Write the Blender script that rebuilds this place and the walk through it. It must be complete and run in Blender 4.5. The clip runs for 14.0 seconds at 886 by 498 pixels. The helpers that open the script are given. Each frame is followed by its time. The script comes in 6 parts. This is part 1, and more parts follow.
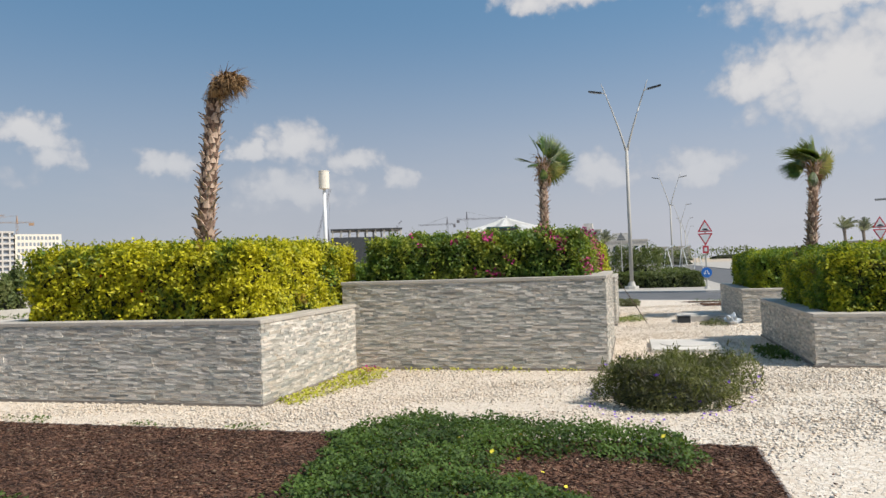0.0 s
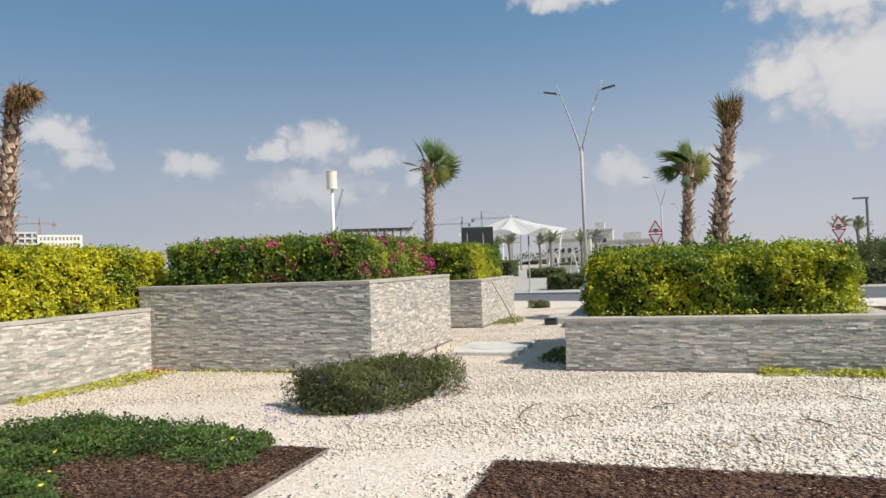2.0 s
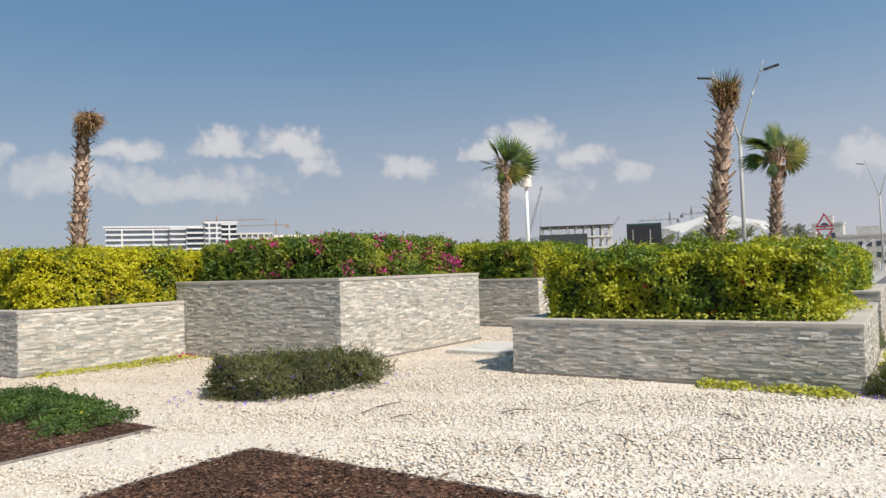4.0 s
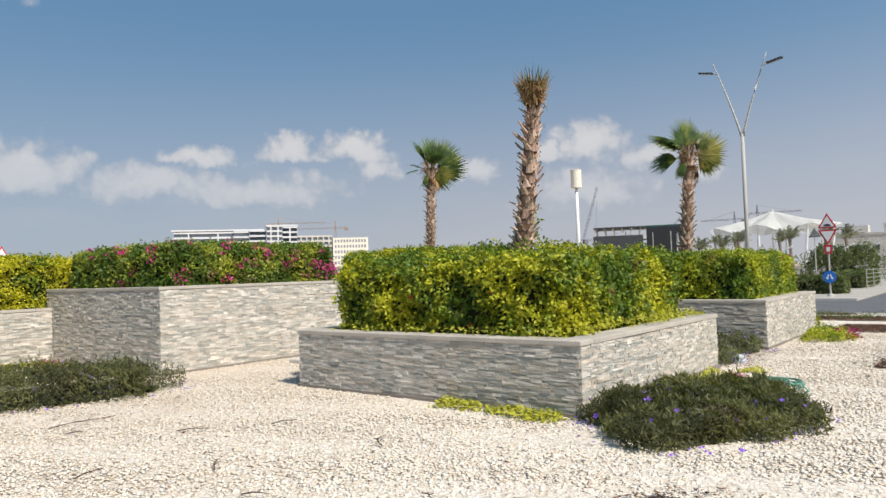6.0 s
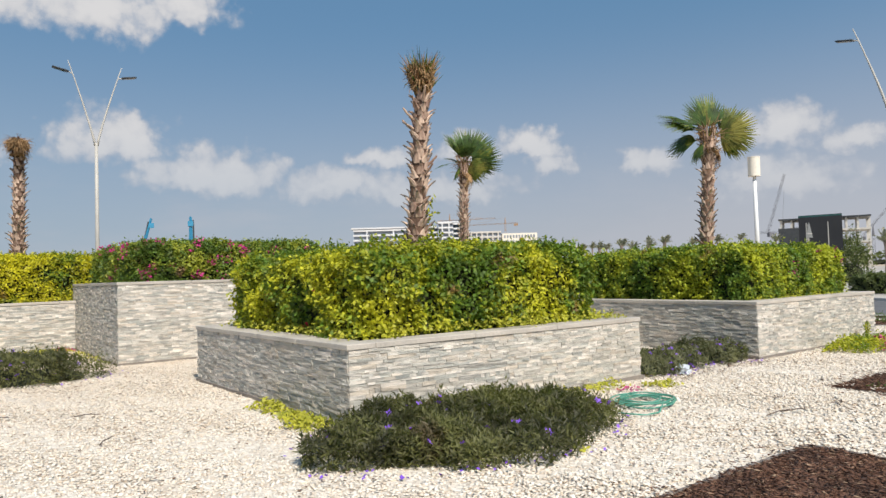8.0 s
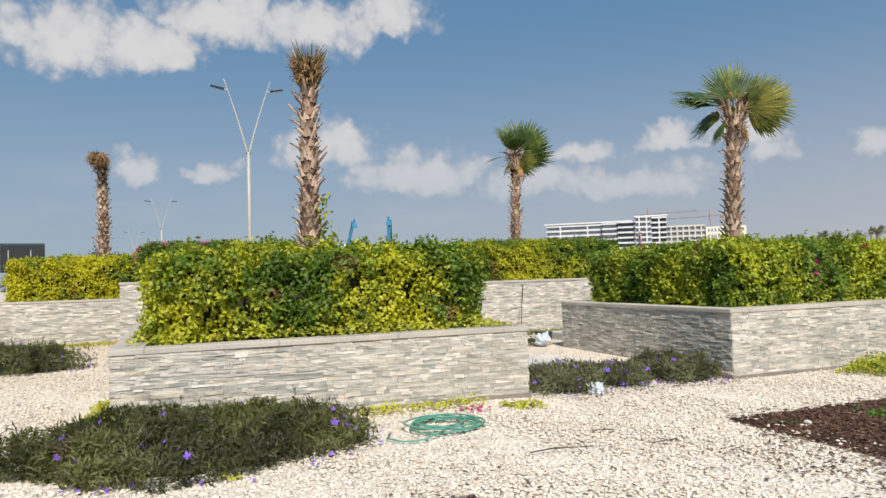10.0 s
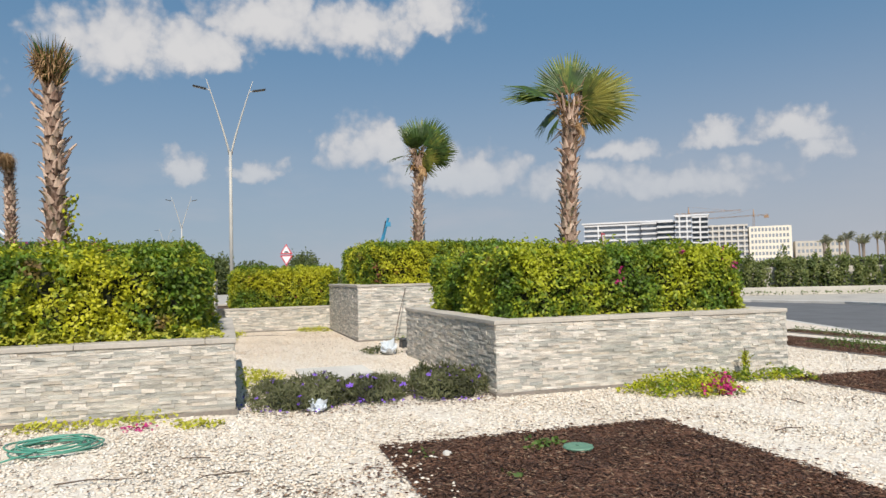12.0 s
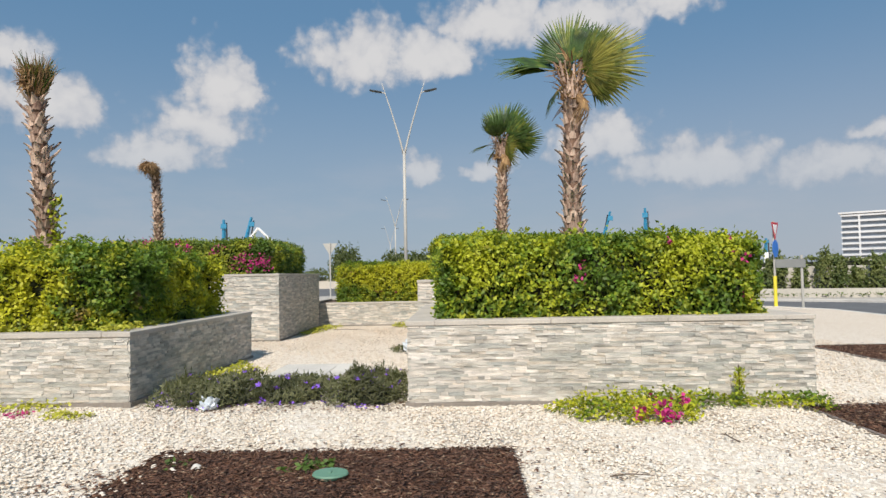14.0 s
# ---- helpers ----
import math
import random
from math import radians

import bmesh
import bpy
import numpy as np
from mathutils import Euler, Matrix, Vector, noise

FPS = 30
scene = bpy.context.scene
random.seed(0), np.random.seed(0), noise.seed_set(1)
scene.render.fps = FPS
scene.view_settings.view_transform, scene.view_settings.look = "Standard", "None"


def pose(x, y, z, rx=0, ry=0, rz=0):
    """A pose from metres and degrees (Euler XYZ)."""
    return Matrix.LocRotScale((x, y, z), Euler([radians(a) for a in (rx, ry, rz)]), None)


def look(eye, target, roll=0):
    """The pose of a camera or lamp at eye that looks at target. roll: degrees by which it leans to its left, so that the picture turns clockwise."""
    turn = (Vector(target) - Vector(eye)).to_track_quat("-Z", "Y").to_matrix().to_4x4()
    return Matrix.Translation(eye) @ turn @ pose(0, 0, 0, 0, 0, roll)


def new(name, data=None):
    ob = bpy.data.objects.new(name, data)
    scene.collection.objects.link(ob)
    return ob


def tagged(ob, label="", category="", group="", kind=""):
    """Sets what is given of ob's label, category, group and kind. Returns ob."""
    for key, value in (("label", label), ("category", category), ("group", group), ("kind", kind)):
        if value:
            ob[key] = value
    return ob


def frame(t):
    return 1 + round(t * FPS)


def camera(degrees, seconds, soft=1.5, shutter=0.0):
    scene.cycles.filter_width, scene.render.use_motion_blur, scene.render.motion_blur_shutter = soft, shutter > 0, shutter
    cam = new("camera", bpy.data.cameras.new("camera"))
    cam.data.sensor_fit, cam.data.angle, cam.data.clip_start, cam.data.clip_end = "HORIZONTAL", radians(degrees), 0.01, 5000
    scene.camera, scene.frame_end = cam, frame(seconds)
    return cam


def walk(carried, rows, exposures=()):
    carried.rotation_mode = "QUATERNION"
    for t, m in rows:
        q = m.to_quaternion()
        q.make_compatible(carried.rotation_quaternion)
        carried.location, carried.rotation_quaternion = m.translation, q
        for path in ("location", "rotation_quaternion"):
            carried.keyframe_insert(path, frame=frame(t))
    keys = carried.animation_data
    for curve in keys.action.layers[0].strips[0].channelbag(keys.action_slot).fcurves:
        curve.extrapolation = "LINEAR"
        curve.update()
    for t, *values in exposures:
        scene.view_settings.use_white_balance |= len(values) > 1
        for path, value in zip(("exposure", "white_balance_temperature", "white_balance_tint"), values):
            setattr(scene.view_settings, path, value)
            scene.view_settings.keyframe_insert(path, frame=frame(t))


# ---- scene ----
cam = camera(64.8, 14.0)
PATH = [
    (0, (-0.673, 1.167, 1.606), (-1.188, 3.099, 1.653), -1.9),
    (0.5, (0.218, 1.311, 1.603), (-0.309, 3.24, 1.647), -1.8),
    (1, (1.13, 1.451, 1.548), (0.585, 3.375, 1.6), -1.8),
    (1.5, (2.044, 1.69, 1.525), (1.488, 3.61, 1.577), -2.0),
    (2, (3.027, 1.922, 1.57), (2.454, 3.838, 1.617), -2.0),
    (4.5, (7.164, 3.9, 1.445), (5.982, 5.512, 1.51), -1.7),
    (5, (7.888, 4.542, 1.439), (6.693, 6.144, 1.506), -1.7),
    (5.5, (8.603, 5.166, 1.452), (7.399, 6.762, 1.518), -1.9),
    (6, (9.257, 5.85, 1.455), (8.007, 7.41, 1.525), -1.8),
    (6.5, (9.917, 6.487, 1.389), (8.429, 7.821, 1.473), -1.7),
    (7, (10.59, 7.298, 1.393), (9.015, 8.529, 1.471), -1.9),
    (7.5, (11.044, 8.085, 1.382), (9.458, 9.301, 1.457), -1.8),
    (8, (11.54, 8.92, 1.362), (9.944, 10.123, 1.434), -1.7),
    (10.5, (13.131, 13.422, 1.312), (11.236, 14.057, 1.39), -1.5),
    (11, (13.409, 14.24, 1.297), (11.511, 14.866, 1.374), -1.4),
    (11.5, (13.472, 15.193, 1.289), (11.57, 15.806, 1.369), -1.5),
    (12, (13.439, 16.038, 1.331), (11.531, 16.635, 1.409), -1.3),
    (12.5, (13.439, 16.876, 1.297), (11.507, 17.386, 1.383), -1.3),
    (13, (13.374, 17.803, 1.273), (11.384, 17.981, 1.356), -1.4),
    (13.5, (13.265, 18.619, 1.274), (11.266, 18.616, 1.351), -1.3),
    (14, (13.126, 19.52, 1.263), (11.128, 19.476, 1.341), -1.1),
]
walk(cam, [(t, look(eye, target, roll)) for t, eye, target, roll in PATH], exposures=[(0, -0.02), (8, -0.02), (11, -0.07), (14, -0.07)])

# ---------------------------------------------------------------- world and light
SUN = Vector((0.92, -0.19, 1.0)).normalized()
sun_el, sun_az = math.asin(SUN.z), math.atan2(SUN.x, SUN.y)


class Nodes:
    """Short-hand for building a node tree."""

    def __init__(self, tree):
        self.t = tree
        tree.nodes.clear()

    def __call__(self, kind, *inputs, op="", feature="", smooth=False):
        n = self.t.nodes.new(kind)
        if op:
            n.operation = op
        if feature:
            n.feature = feature
        if smooth:
            n.interpolation_type = "SMOOTHSTEP"
        for i, v in enumerate(inputs):
            self.put(n, i, v)
        return n

    def put(self, n, key, v):
        if v is None:
            return
        if isinstance(v, bpy.types.NodeSocket):
            self.t.links.new(v, n.inputs[key])
        elif isinstance(v, bpy.types.Node):
            self.t.links.new(v.outputs[0], n.inputs[key])
        else:
            n.inputs[key].default_value = v

    def math(self, op, a, b=0.0, c=0.0):
        return self("ShaderNodeMath", a, b, c, op=op)

    def vec(self, op, a, b=(0, 0, 0), c=(0, 0, 0)):
        return self("ShaderNodeVectorMath", a, b, c, op=op)

    def mix(self, f, a, b, blend="MIX"):
        n = self("ShaderNodeMix")
        n.data_type, n.blend_type = "RGBA", blend
        self.put(n, 0, f), self.put(n, 6, a), self.put(n, 7, b)
        return n.outputs[2]

    def noise(self, v, scale, detail=3.0, rough=0.55, dist=0.0):
        n = self("ShaderNodeTexNoise")
        self.put(n, "Vector", v), self.put(n, "Scale", scale), self.put(n, "Detail", detail)
        self.put(n, "Roughness", rough), self.put(n, "Distortion", dist)
        return n.outputs[0]

    def ramp(self, v, *stops):
        n = self("ShaderNodeValToRGB", v)
        e = n.color_ramp.elements
        while len(e) < len(stops):
            e.new(0.5)
        for el, (p, c) in zip(e, stops):
            el.position, el.color = p, (*c, 1) if len(c) == 3 else c
        return n.outputs[0]

    def rng(self, v, a, b, lo=0.0, hi=1.0, smooth=True):
        n = self("ShaderNodeMapRange", smooth=smooth)
        for i, x in enumerate((v, a, b, lo, hi)):
            self.put(n, i, x)
        return n.outputs[0]


SKY_AXIS = 140.0  # azimuth (anticlockwise from +x) that the cloud map is centred on
# cumulus clouds: azimuth, elevation, half width, half height, in degrees
CLOUDS = [
    (116.4, 9.9, 2.6, 1.9), (120.1, 9.4, 1.5, 1.0), (112.0, 8.6, 2.0, 1.2), (108.2, 7.0, 1.4, 1.4), (117.0, 5.9, 4.6, 1.9), (134.6, 10.0, 2.2, 1.1),
    (91.7, 7.0, 2.8, 1.8), (84.6, 6.6, 2.6, 1.8), (79.8, 12.9, 3.0, 2.2), (74.3, 11.6, 5.6, 5.6), (94.7, 20.4, 4.2, 1.6), (74.5, 18.0, 6.5, 2.4),
    (148.0, 9.4, 3.0, 1.0), (140.6, 10.2, 2.4, 1.0), (136.0, 10.5, 2.2, 1.2), (143.5, 6.8, 6.5, 1.5), (126.0, 8.2, 2.2, 1.2), (134.1, 8.8, 2.0, 1.2),
    (168.0, 10.4, 3.6, 2.2), (161.3, 8.2, 5.0, 2.0), (152.0, 7.4, 4.0, 1.6), (176.5, 19.8, 5.0, 2.4), (169.3, 19.6, 5.0, 2.2), (163.5, 20.6, 3.5, 2.2),
    (187.4, 17.4, 4.2, 2.6), (182.0, 17.6, 4.0, 2.2), (183.0, 8.6, 1.8, 1.3), (176.9, 8.6, 1.8, 1.0),
    (198.7, 14.8, 2.6, 2.8), (200.2, 11.8, 3.8, 2.4), (203.2, 9.6, 3.8, 1.4), (211.0, 12.5, 3.6, 2.0), (213.0, 15.8, 2.6, 1.4),
]
world = bpy.data.worlds.new("sky")
scene.world = world
world.use_nodes = True
N = Nodes(world.node_tree)
ray_way = N("ShaderNodeTexCoord").outputs["Generated"]
xyz = N("ShaderNodeSeparateXYZ", ray_way)
ca, sa = math.cos(radians(SKY_AXIS)), math.sin(radians(SKY_AXIS))
along = N.math("ADD", N.math("MULTIPLY", xyz.outputs[0], ca), N.math("MULTIPLY", xyz.outputs[1], sa))
across = N.math("ADD", N.math("MULTIPLY", xyz.outputs[0], -sa), N.math("MULTIPLY", xyz.outputs[1], ca))
az = N.math("MULTIPLY", N.math("ARCTAN2", across, along), 57.2958)
el = N.math("MULTIPLY", N.math("ARCSINE", xyz.outputs[2]), 57.2958)
place = N("ShaderNodeCombineXYZ", az, el, 0.0)
fluff = N("ShaderNodeTexNoise")
N.put(fluff, "Vector", place), N.put(fluff, "Scale", 0.30), N.put(fluff, "Detail", 7.0), N.put(fluff, "Roughness", 0.6)
wobble = N.vec("MULTIPLY", N.vec("SUBTRACT", fluff.outputs[1], (0.5, 0.5, 0.5)), (6.5, 3.6, 0))
warped = N.vec("ADD", place, wobble)
cover = None
for ca_, ce, wa, we in CLOUDS:
    d = (ca_ - SKY_AXIS, ce)
    q = N.vec("MULTIPLY_ADD", warped, (0.82 / wa, 0.82 / we, 0), (-d[0] * 0.82 / wa, -d[1] * 0.82 / we, 0))
    q = N.vec("MAXIMUM", q, N.vec("MULTIPLY", q, (-1.0, -1.55, 0)))  # flatter underneath than on top
    blob = N.math("SUBTRACT", 1.25, N.vec("LENGTH", q).outputs["Value"])
    cover = blob if cover is None else N.math("MAXIMUM", cover, blob)
# rounded heads along the edges, large and small
for size, much in ((0.62, 0.55), (1.5, 0.26)):
    cell = N("ShaderNodeTexVoronoi", feature="SMOOTH_F1")
    N.put(cell, "Vector", N.vec("MULTIPLY_ADD", fluff.outputs[1], (1.6, 1.2, 0), place)), N.put(cell, "Scale", size), N.put(cell, "Smoothness", 0.35)
    cover = N.math("ADD", cover, N.math("MULTIPLY", N.math("SUBTRACT", 0.42, cell.outputs["Distance"]), much))
cover = N.math("ADD", cover, N.math("MULTIPLY", N.math("SUBTRACT", N.noise(place, 2.2, 4.0, 0.6), 0.5), 0.30))
wisps = N.noise(N.vec("MULTIPLY", place, (0.05, 0.16, 0)), 1.0, 6.0, 0.62)
low = N.rng(el, 3.0, 12.0, 1.0, 0.0)
haze_cloud = N.math("MULTIPLY", N.rng(wisps, 0.42, 0.72), N.math("MULTIPLY", low, 0.55))
puffs = N.math("MULTIPLY", N.rng(cover, 0.0, 0.62), N.rng(el, 3.0, 14.0, 0.42, 0.97))
density = N.math("MAXIMUM", puffs, haze_cloud)
sky = N("ShaderNodeTexSky")
sky.sky_type, sky.sun_disc, sky.sun_elevation, sky.sun_rotation = "NISHITA", False, sun_el, sun_az
sky.altitude, sky.air_density, sky.dust_density, sky.ozone_density = 0.0, 1.0, 0.7, 1.8
shade = N.noise(warped, 0.22, 4.0, 0.6)
SKY_GAIN = 0.073
cloud_col = N.mix(N.rng(N.math("ADD", cover, N.math("MULTIPLY", shade, 0.6)), 0.3, 1.3), (6.6, 6.9, 7.7, 1), (9.9, 9.75, 9.75, 1))
sky_blue = N.mix(0.70, N.mix(1.0, sky, (0.74, 1.04, 1.20, 1), "MULTIPLY"), (2.1, 4.1, 6.6, 1))
haze_much = N.math("MULTIPLY", N.rng(el, -2.0, 22.0, 0.88, 0.0), N.rng(az, -55.0, 55.0, 1.04, 0.86))
hazy = N.mix(haze_much, sky_blue, N.mix(N.rng(az, -30.0, 55.0), (7.2, 7.05, 7.5, 1), (5.9, 6.65, 7.55, 1)))
sunward = N.rng(az, -75.0, -15.0, 1.14, 1.0)  # the sky pales towards the sun
hazy = N.mix(1.0, hazy, N("ShaderNodeCombineXYZ", sunward, sunward, sunward), "MULTIPLY")
full = N.mix(density, hazy, cloud_col)
N("ShaderNodeOutputWorld", N("ShaderNodeBackground", full, SKY_GAIN))

sun = new("sun", bpy.data.lights.new("sun", "SUN"))
sun.data.energy, sun.data.angle, sun.data.color = 5.5, radians(0.55), (1.0, 0.94, 0.85)
sun.matrix_world = look(SUN * 60, (0, 0, 0))
scene.view_settings.exposure = 0.0


# ---------------------------------------------------------------- materials
def material(name):
    m = bpy.data.materials.new(name)
    m.use_nodes = True
    n = Nodes(m.node_tree)
    return m, n


def finish(n, colour, rough=0.8, bump=None, depth=0.01, strength=0.6, **more):
    b = n("ShaderNodeBsdfPrincipled")
    n.put(b, "Base Color", colour), n.put(b, "Roughness", rough)
    for k, v in more.items():
        n.put(b, k.replace("_", " "), v)
    if bump is not None:
        p = n("ShaderNodeBump")
        n.put(p, "Height", bump), n.put(p, "Distance", depth), n.put(p, "Strength", strength)
        n.put(b, "Normal", p.outputs[0])
    n("ShaderNodeOutputMaterial", b)
    return b


def space(n, which="Object"):
    return n("ShaderNodeTexCoord").outputs[which]


def world_place(n):
    return n("ShaderNodeNewGeometry").outputs["Position"]


def own_random(n):
    a = n("ShaderNodeObjectInfo").outputs["Random"]
    b = n("ShaderNodeNewGeometry").outputs["Random Per Island"]
    return n.math("FRACT", n.math("ADD", a, b)).outputs[0]


def simple(name, colour, rough=0.7, spread=0.12, scale=6.0, bump=0.0, **more):
    """A plain surface with two scales of tone and a fine relief."""
    m, n = material(name)
    p = world_place(n)
    big, fine = n.noise(p, scale * 0.25, 3), n.noise(p, scale * 6, 4)
    tone = n.math("ADD", n.math("MULTIPLY", big, 0.6), n.math("MULTIPLY", fine, 0.4))
    k = [c * (1 - spread * 2) for c in colour], [min(1, c * (1 + spread * 1.6)) for c in colour]
    finish(n, n.ramp(tone, (0.3, k[0]), (0.7, k[1])), rough, fine if bump else None, bump, 0.5, **more)
    return m


def leaf_material(name, green, yellow, amount, red=None, shine=0.55, scale=1.1, thin=0.34):
    """Foliage: green leaves with patches of yellow growth, thin enough to let light through."""
    m, n = material(name)
    p, r = world_place(n), n("ShaderNodeNewGeometry").outputs["Random Per Island"]
    patch = n.math("ADD", n.math("MULTIPLY", n.noise(p, scale * 1.7, 2, 0.5), 1.15), n.math("MULTIPLY", n.noise(p, scale * 9.0, 2, 0.5), 0.45))
    f = n.math("ADD", n.math("MULTIPLY", r, 0.22), patch)
    f = n.rng(f, 1.16 - amount, 1.48 - amount)
    dark = [c * 0.38 for c in green]
    base = n.mix(n.rng(n.noise(p, 7.0, 3), 0.3, 0.7), (*dark, 1), (*green, 1))
    col = n.mix(f, base, (*yellow, 1))
    if red:
        col = n.mix(n.rng(n.noise(n.vec("ADD", p, (7, 3, 1)), 1.7, 2), 0.66, 0.72, 0, 0.7), col, (*red, 1))
    tone = n.math("ADD", 0.78, n.math("MULTIPLY", n.math("FRACT", n.math("MULTIPLY", r, 7.31)), 0.44))
    col = n.mix(1.0, col, n("ShaderNodeCombineXYZ", tone, tone, tone), "MULTIPLY")
    b = n("ShaderNodeBsdfPrincipled")
    n.put(b, "Base Color", col), n.put(b, "Roughness", shine)
    tr = n("ShaderNodeBsdfTranslucent", n.mix(0.5, col, (0.30, 0.38, 0.03, 1), "MIX"))
    n("ShaderNodeOutputMaterial", n("ShaderNodeMixShader", thin, b, tr))
    return m


def stone_material():
    m, n = material("split_quartzite")
    r = own_random(n)
    p = world_place(n)
    col = n.ramp(r, (0.0, (0.33, 0.33, 0.305)), (0.2, (0.60, 0.57, 0.515)), (0.36, (0.40, 0.415, 0.385)), (0.52, (0.72, 0.69, 0.63)),
                 (0.68, (0.34, 0.36, 0.34)), (0.84, (0.54, 0.49, 0.415)), (1.0, (0.74, 0.71, 0.66)))
    streak = n.noise(n.vec("MULTIPLY", p, (5, 5, 26)), 1.0, 5, 0.6)
    col = n.mix(1.0, col, n.ramp(streak, (0.25, (0.54, 0.55, 0.55)), (0.75, (1.28, 1.26, 1.23))), "MULTIPLY")
    col = n.mix(1.0, col, (1.045, 1.0, 0.975, 1), "MULTIPLY")
    stain = n.rng(n.noise(p, 0.9, 4), 0.55, 0.78, 0, 0.35)
    col = n.mix(stain, col, (0.36, 0.31, 0.24, 1))
    rough_rock = n.math("ADD", n.noise(n.vec("MULTIPLY", p, (22, 22, 34)), 1.0, 6, 0.65), n.noise(p, 90, 2))
    finish(n, col, 0.7, rough_rock, 0.011, 0.8)
    return m


def gravel_material(name, stones):
    """White marble chips; on the sheet below them the chips are drawn as cells with dark gaps of relief."""
    m, n = material(name)
    p = world_place(n)
    tints = ((0.0, (0.57, 0.47, 0.37)), (0.18, (0.71, 0.625, 0.515)), (0.45, (0.765, 0.685, 0.58)), (0.75, (0.83, 0.765, 0.675)), (0.93, (0.67, 0.55, 0.43)), (1.0, (0.52, 0.435, 0.35)))
    dust = n.rng(n.noise(p, 0.55, 4, 0.6), 0.52, 0.78, 0, 0.36)
    west = n("ShaderNodeSeparateXYZ", p).outputs[0]
    dust = n.math("ADD", dust, n.rng(n.math("ADD", west, n.math("MULTIPLY", n.noise(p, 0.8, 3), 3.0)), 7.5, -1.5, 0.0, 0.44))
    if stones:
        col = n.ramp(n("ShaderNodeNewGeometry").outputs["Random Per Island"], *tints)
        col = n.mix(dust, col, (0.62, 0.50, 0.38, 1))
        finish(n, col, 0.7, n.noise(p, 120, 3), 0.003, 0.6)
    else:
        v = n("ShaderNodeTexVoronoi", feature="F1")
        n.put(v, "Vector", p), n.put(v, "Scale", 26.0)
        e = n("ShaderNodeTexVoronoi", feature="DISTANCE_TO_EDGE")
        n.put(e, "Vector", p), n.put(e, "Scale", 26.0)
        col = n.ramp(n("ShaderNodeSeparateXYZ", v.outputs["Color"]).outputs[0], *tints)
        gap = n.rng(e.outputs[0], 0.0, 0.07)
        col = n.mix(gap, (0.69, 0.61, 0.52, 1), col)
        col = n.mix(dust, col, (0.60, 0.48, 0.36, 1))
        finish(n, col, 0.85, gap, 0.010, 0.7)
    return m


def mulch_material(name):
    m, n = material(name)
    p, r = world_place(n), n("ShaderNodeNewGeometry").outputs["Random Per Island"]
    col = n.ramp(r, (0, (0.048, 0.023, 0.015)), (0.4, (0.128, 0.060, 0.036)), (0.75, (0.20, 0.096, 0.058)), (0.90, (0.29, 0.17, 0.11)), (1, (0.46, 0.33, 0.22)))
    col = n.mix(n.rng(n.noise(p, 2.2, 3), 0.35, 0.7, 0, 0.5), col, (0.04, 0.020, 0.014, 1))
    finish(n, col, 0.85, n.noise(p, 60, 4), 0.006, 0.7)
    return m


def bark_material(name, light, dark):
    m, n = material(name)
    p = world_place(n)
    fibre = n.noise(n.vec("MULTIPLY", p, (30, 30, 7)), 1.0, 5, 0.65)
    col = n.ramp(n.math("ADD", n.math("MULTIPLY", fibre, 0.7), n.math("MULTIPLY", own_random(n), 0.3)), (0.28, dark), (0.72, light))
    finish(n, col, 0.9, fibre, 0.012, 0.8)
    return m


STONE = stone_material()
MORTAR = simple("wall_backing", (0.15, 0.142, 0.13), 0.95, bump=0.004)
FOOT = simple("planter_foot", (0.23, 0.20, 0.17), 0.9, 0.2, 6.0, 0.003)
COPING = simple("sandstone_coping", (0.46, 0.415, 0.36), 0.75, 0.14, 7.0, 0.002)
SOIL = simple("planter_soil", (0.10, 0.065, 0.042), 0.95, 0.3, 6.0, 0.02)
CHIPS = gravel_material("marble_chips", True)
CHIP_BED = gravel_material("marble_chip_bed", False)
MULCH = mulch_material("bark_mulch")
EDGING = simple("steel_edging", (0.22, 0.19, 0.17), 0.7, 0.2)
SAND = simple("dry_sand", (0.48, 0.39, 0.29), 0.95, 0.16, 1.2, 0.01)
ASPHALT = simple("asphalt", (0.115, 0.115, 0.118), 0.85, 0.14, 5.0, 0.004)
PAVING = simple("pale_paving", (0.42, 0.385, 0.34), 0.85, 0.10, 2.0, 0.002)
KERB = simple("kerb_concrete", (0.55, 0.52, 0.48), 0.85, 0.10, 5.0, 0.002)
CONCRETE = simple("pale_concrete", (0.58, 0.55, 0.50), 0.85, 0.14, 5.0, 0.003)
BOUNDARY = simple("cream_render", (0.50, 0.46, 0.40), 0.9, 0.08, 2.0, 0.002)
WHITE = simple("white_paint", (0.78, 0.78, 0.77), 0.5, 0.04)
CREAM = simple("cream_panel", (0.74, 0.68, 0.58), 0.6, 0.06)
POLE = simple("painted_steel", (0.44, 0.42, 0.38), 0.6, 0.06)
SIGN_BACK = simple("grey_sign_back", (0.20, 0.205, 0.20), 0.6, 0.08)
DARK = simple("dark_steel", (0.06, 0.065, 0.07), 0.5, 0.15, Metallic=0.4)
GLASS_DARK = simple("tinted_glazing", (0.05, 0.065, 0.08), 0.12, 0.2, 0.4)
# white of the far building, dulled in colour to stand for haze
FACADE = simple("hazed_white_facade", (0.62, 0.62, 0.63), 0.7, 0.05, 0.3)
# far glazing, lightened to grey-blue so the colour holds the haze
GLASS_PALE = simple("hazed_glazing", (0.25, 0.28, 0.32), 0.2, 0.15, 0.4)
RED = simple("sign_red", (0.55, 0.03, 0.05), 0.45, 0.06)
BLUE = simple("sign_blue", (0.02, 0.16, 0.55), 0.45, 0.06)
BLACK = simple("sign_black", (0.02, 0.02, 0.022), 0.5, 0.1)
YELLOW = simple("post_yellow", (0.75, 0.62, 0.05), 0.5, 0.06)
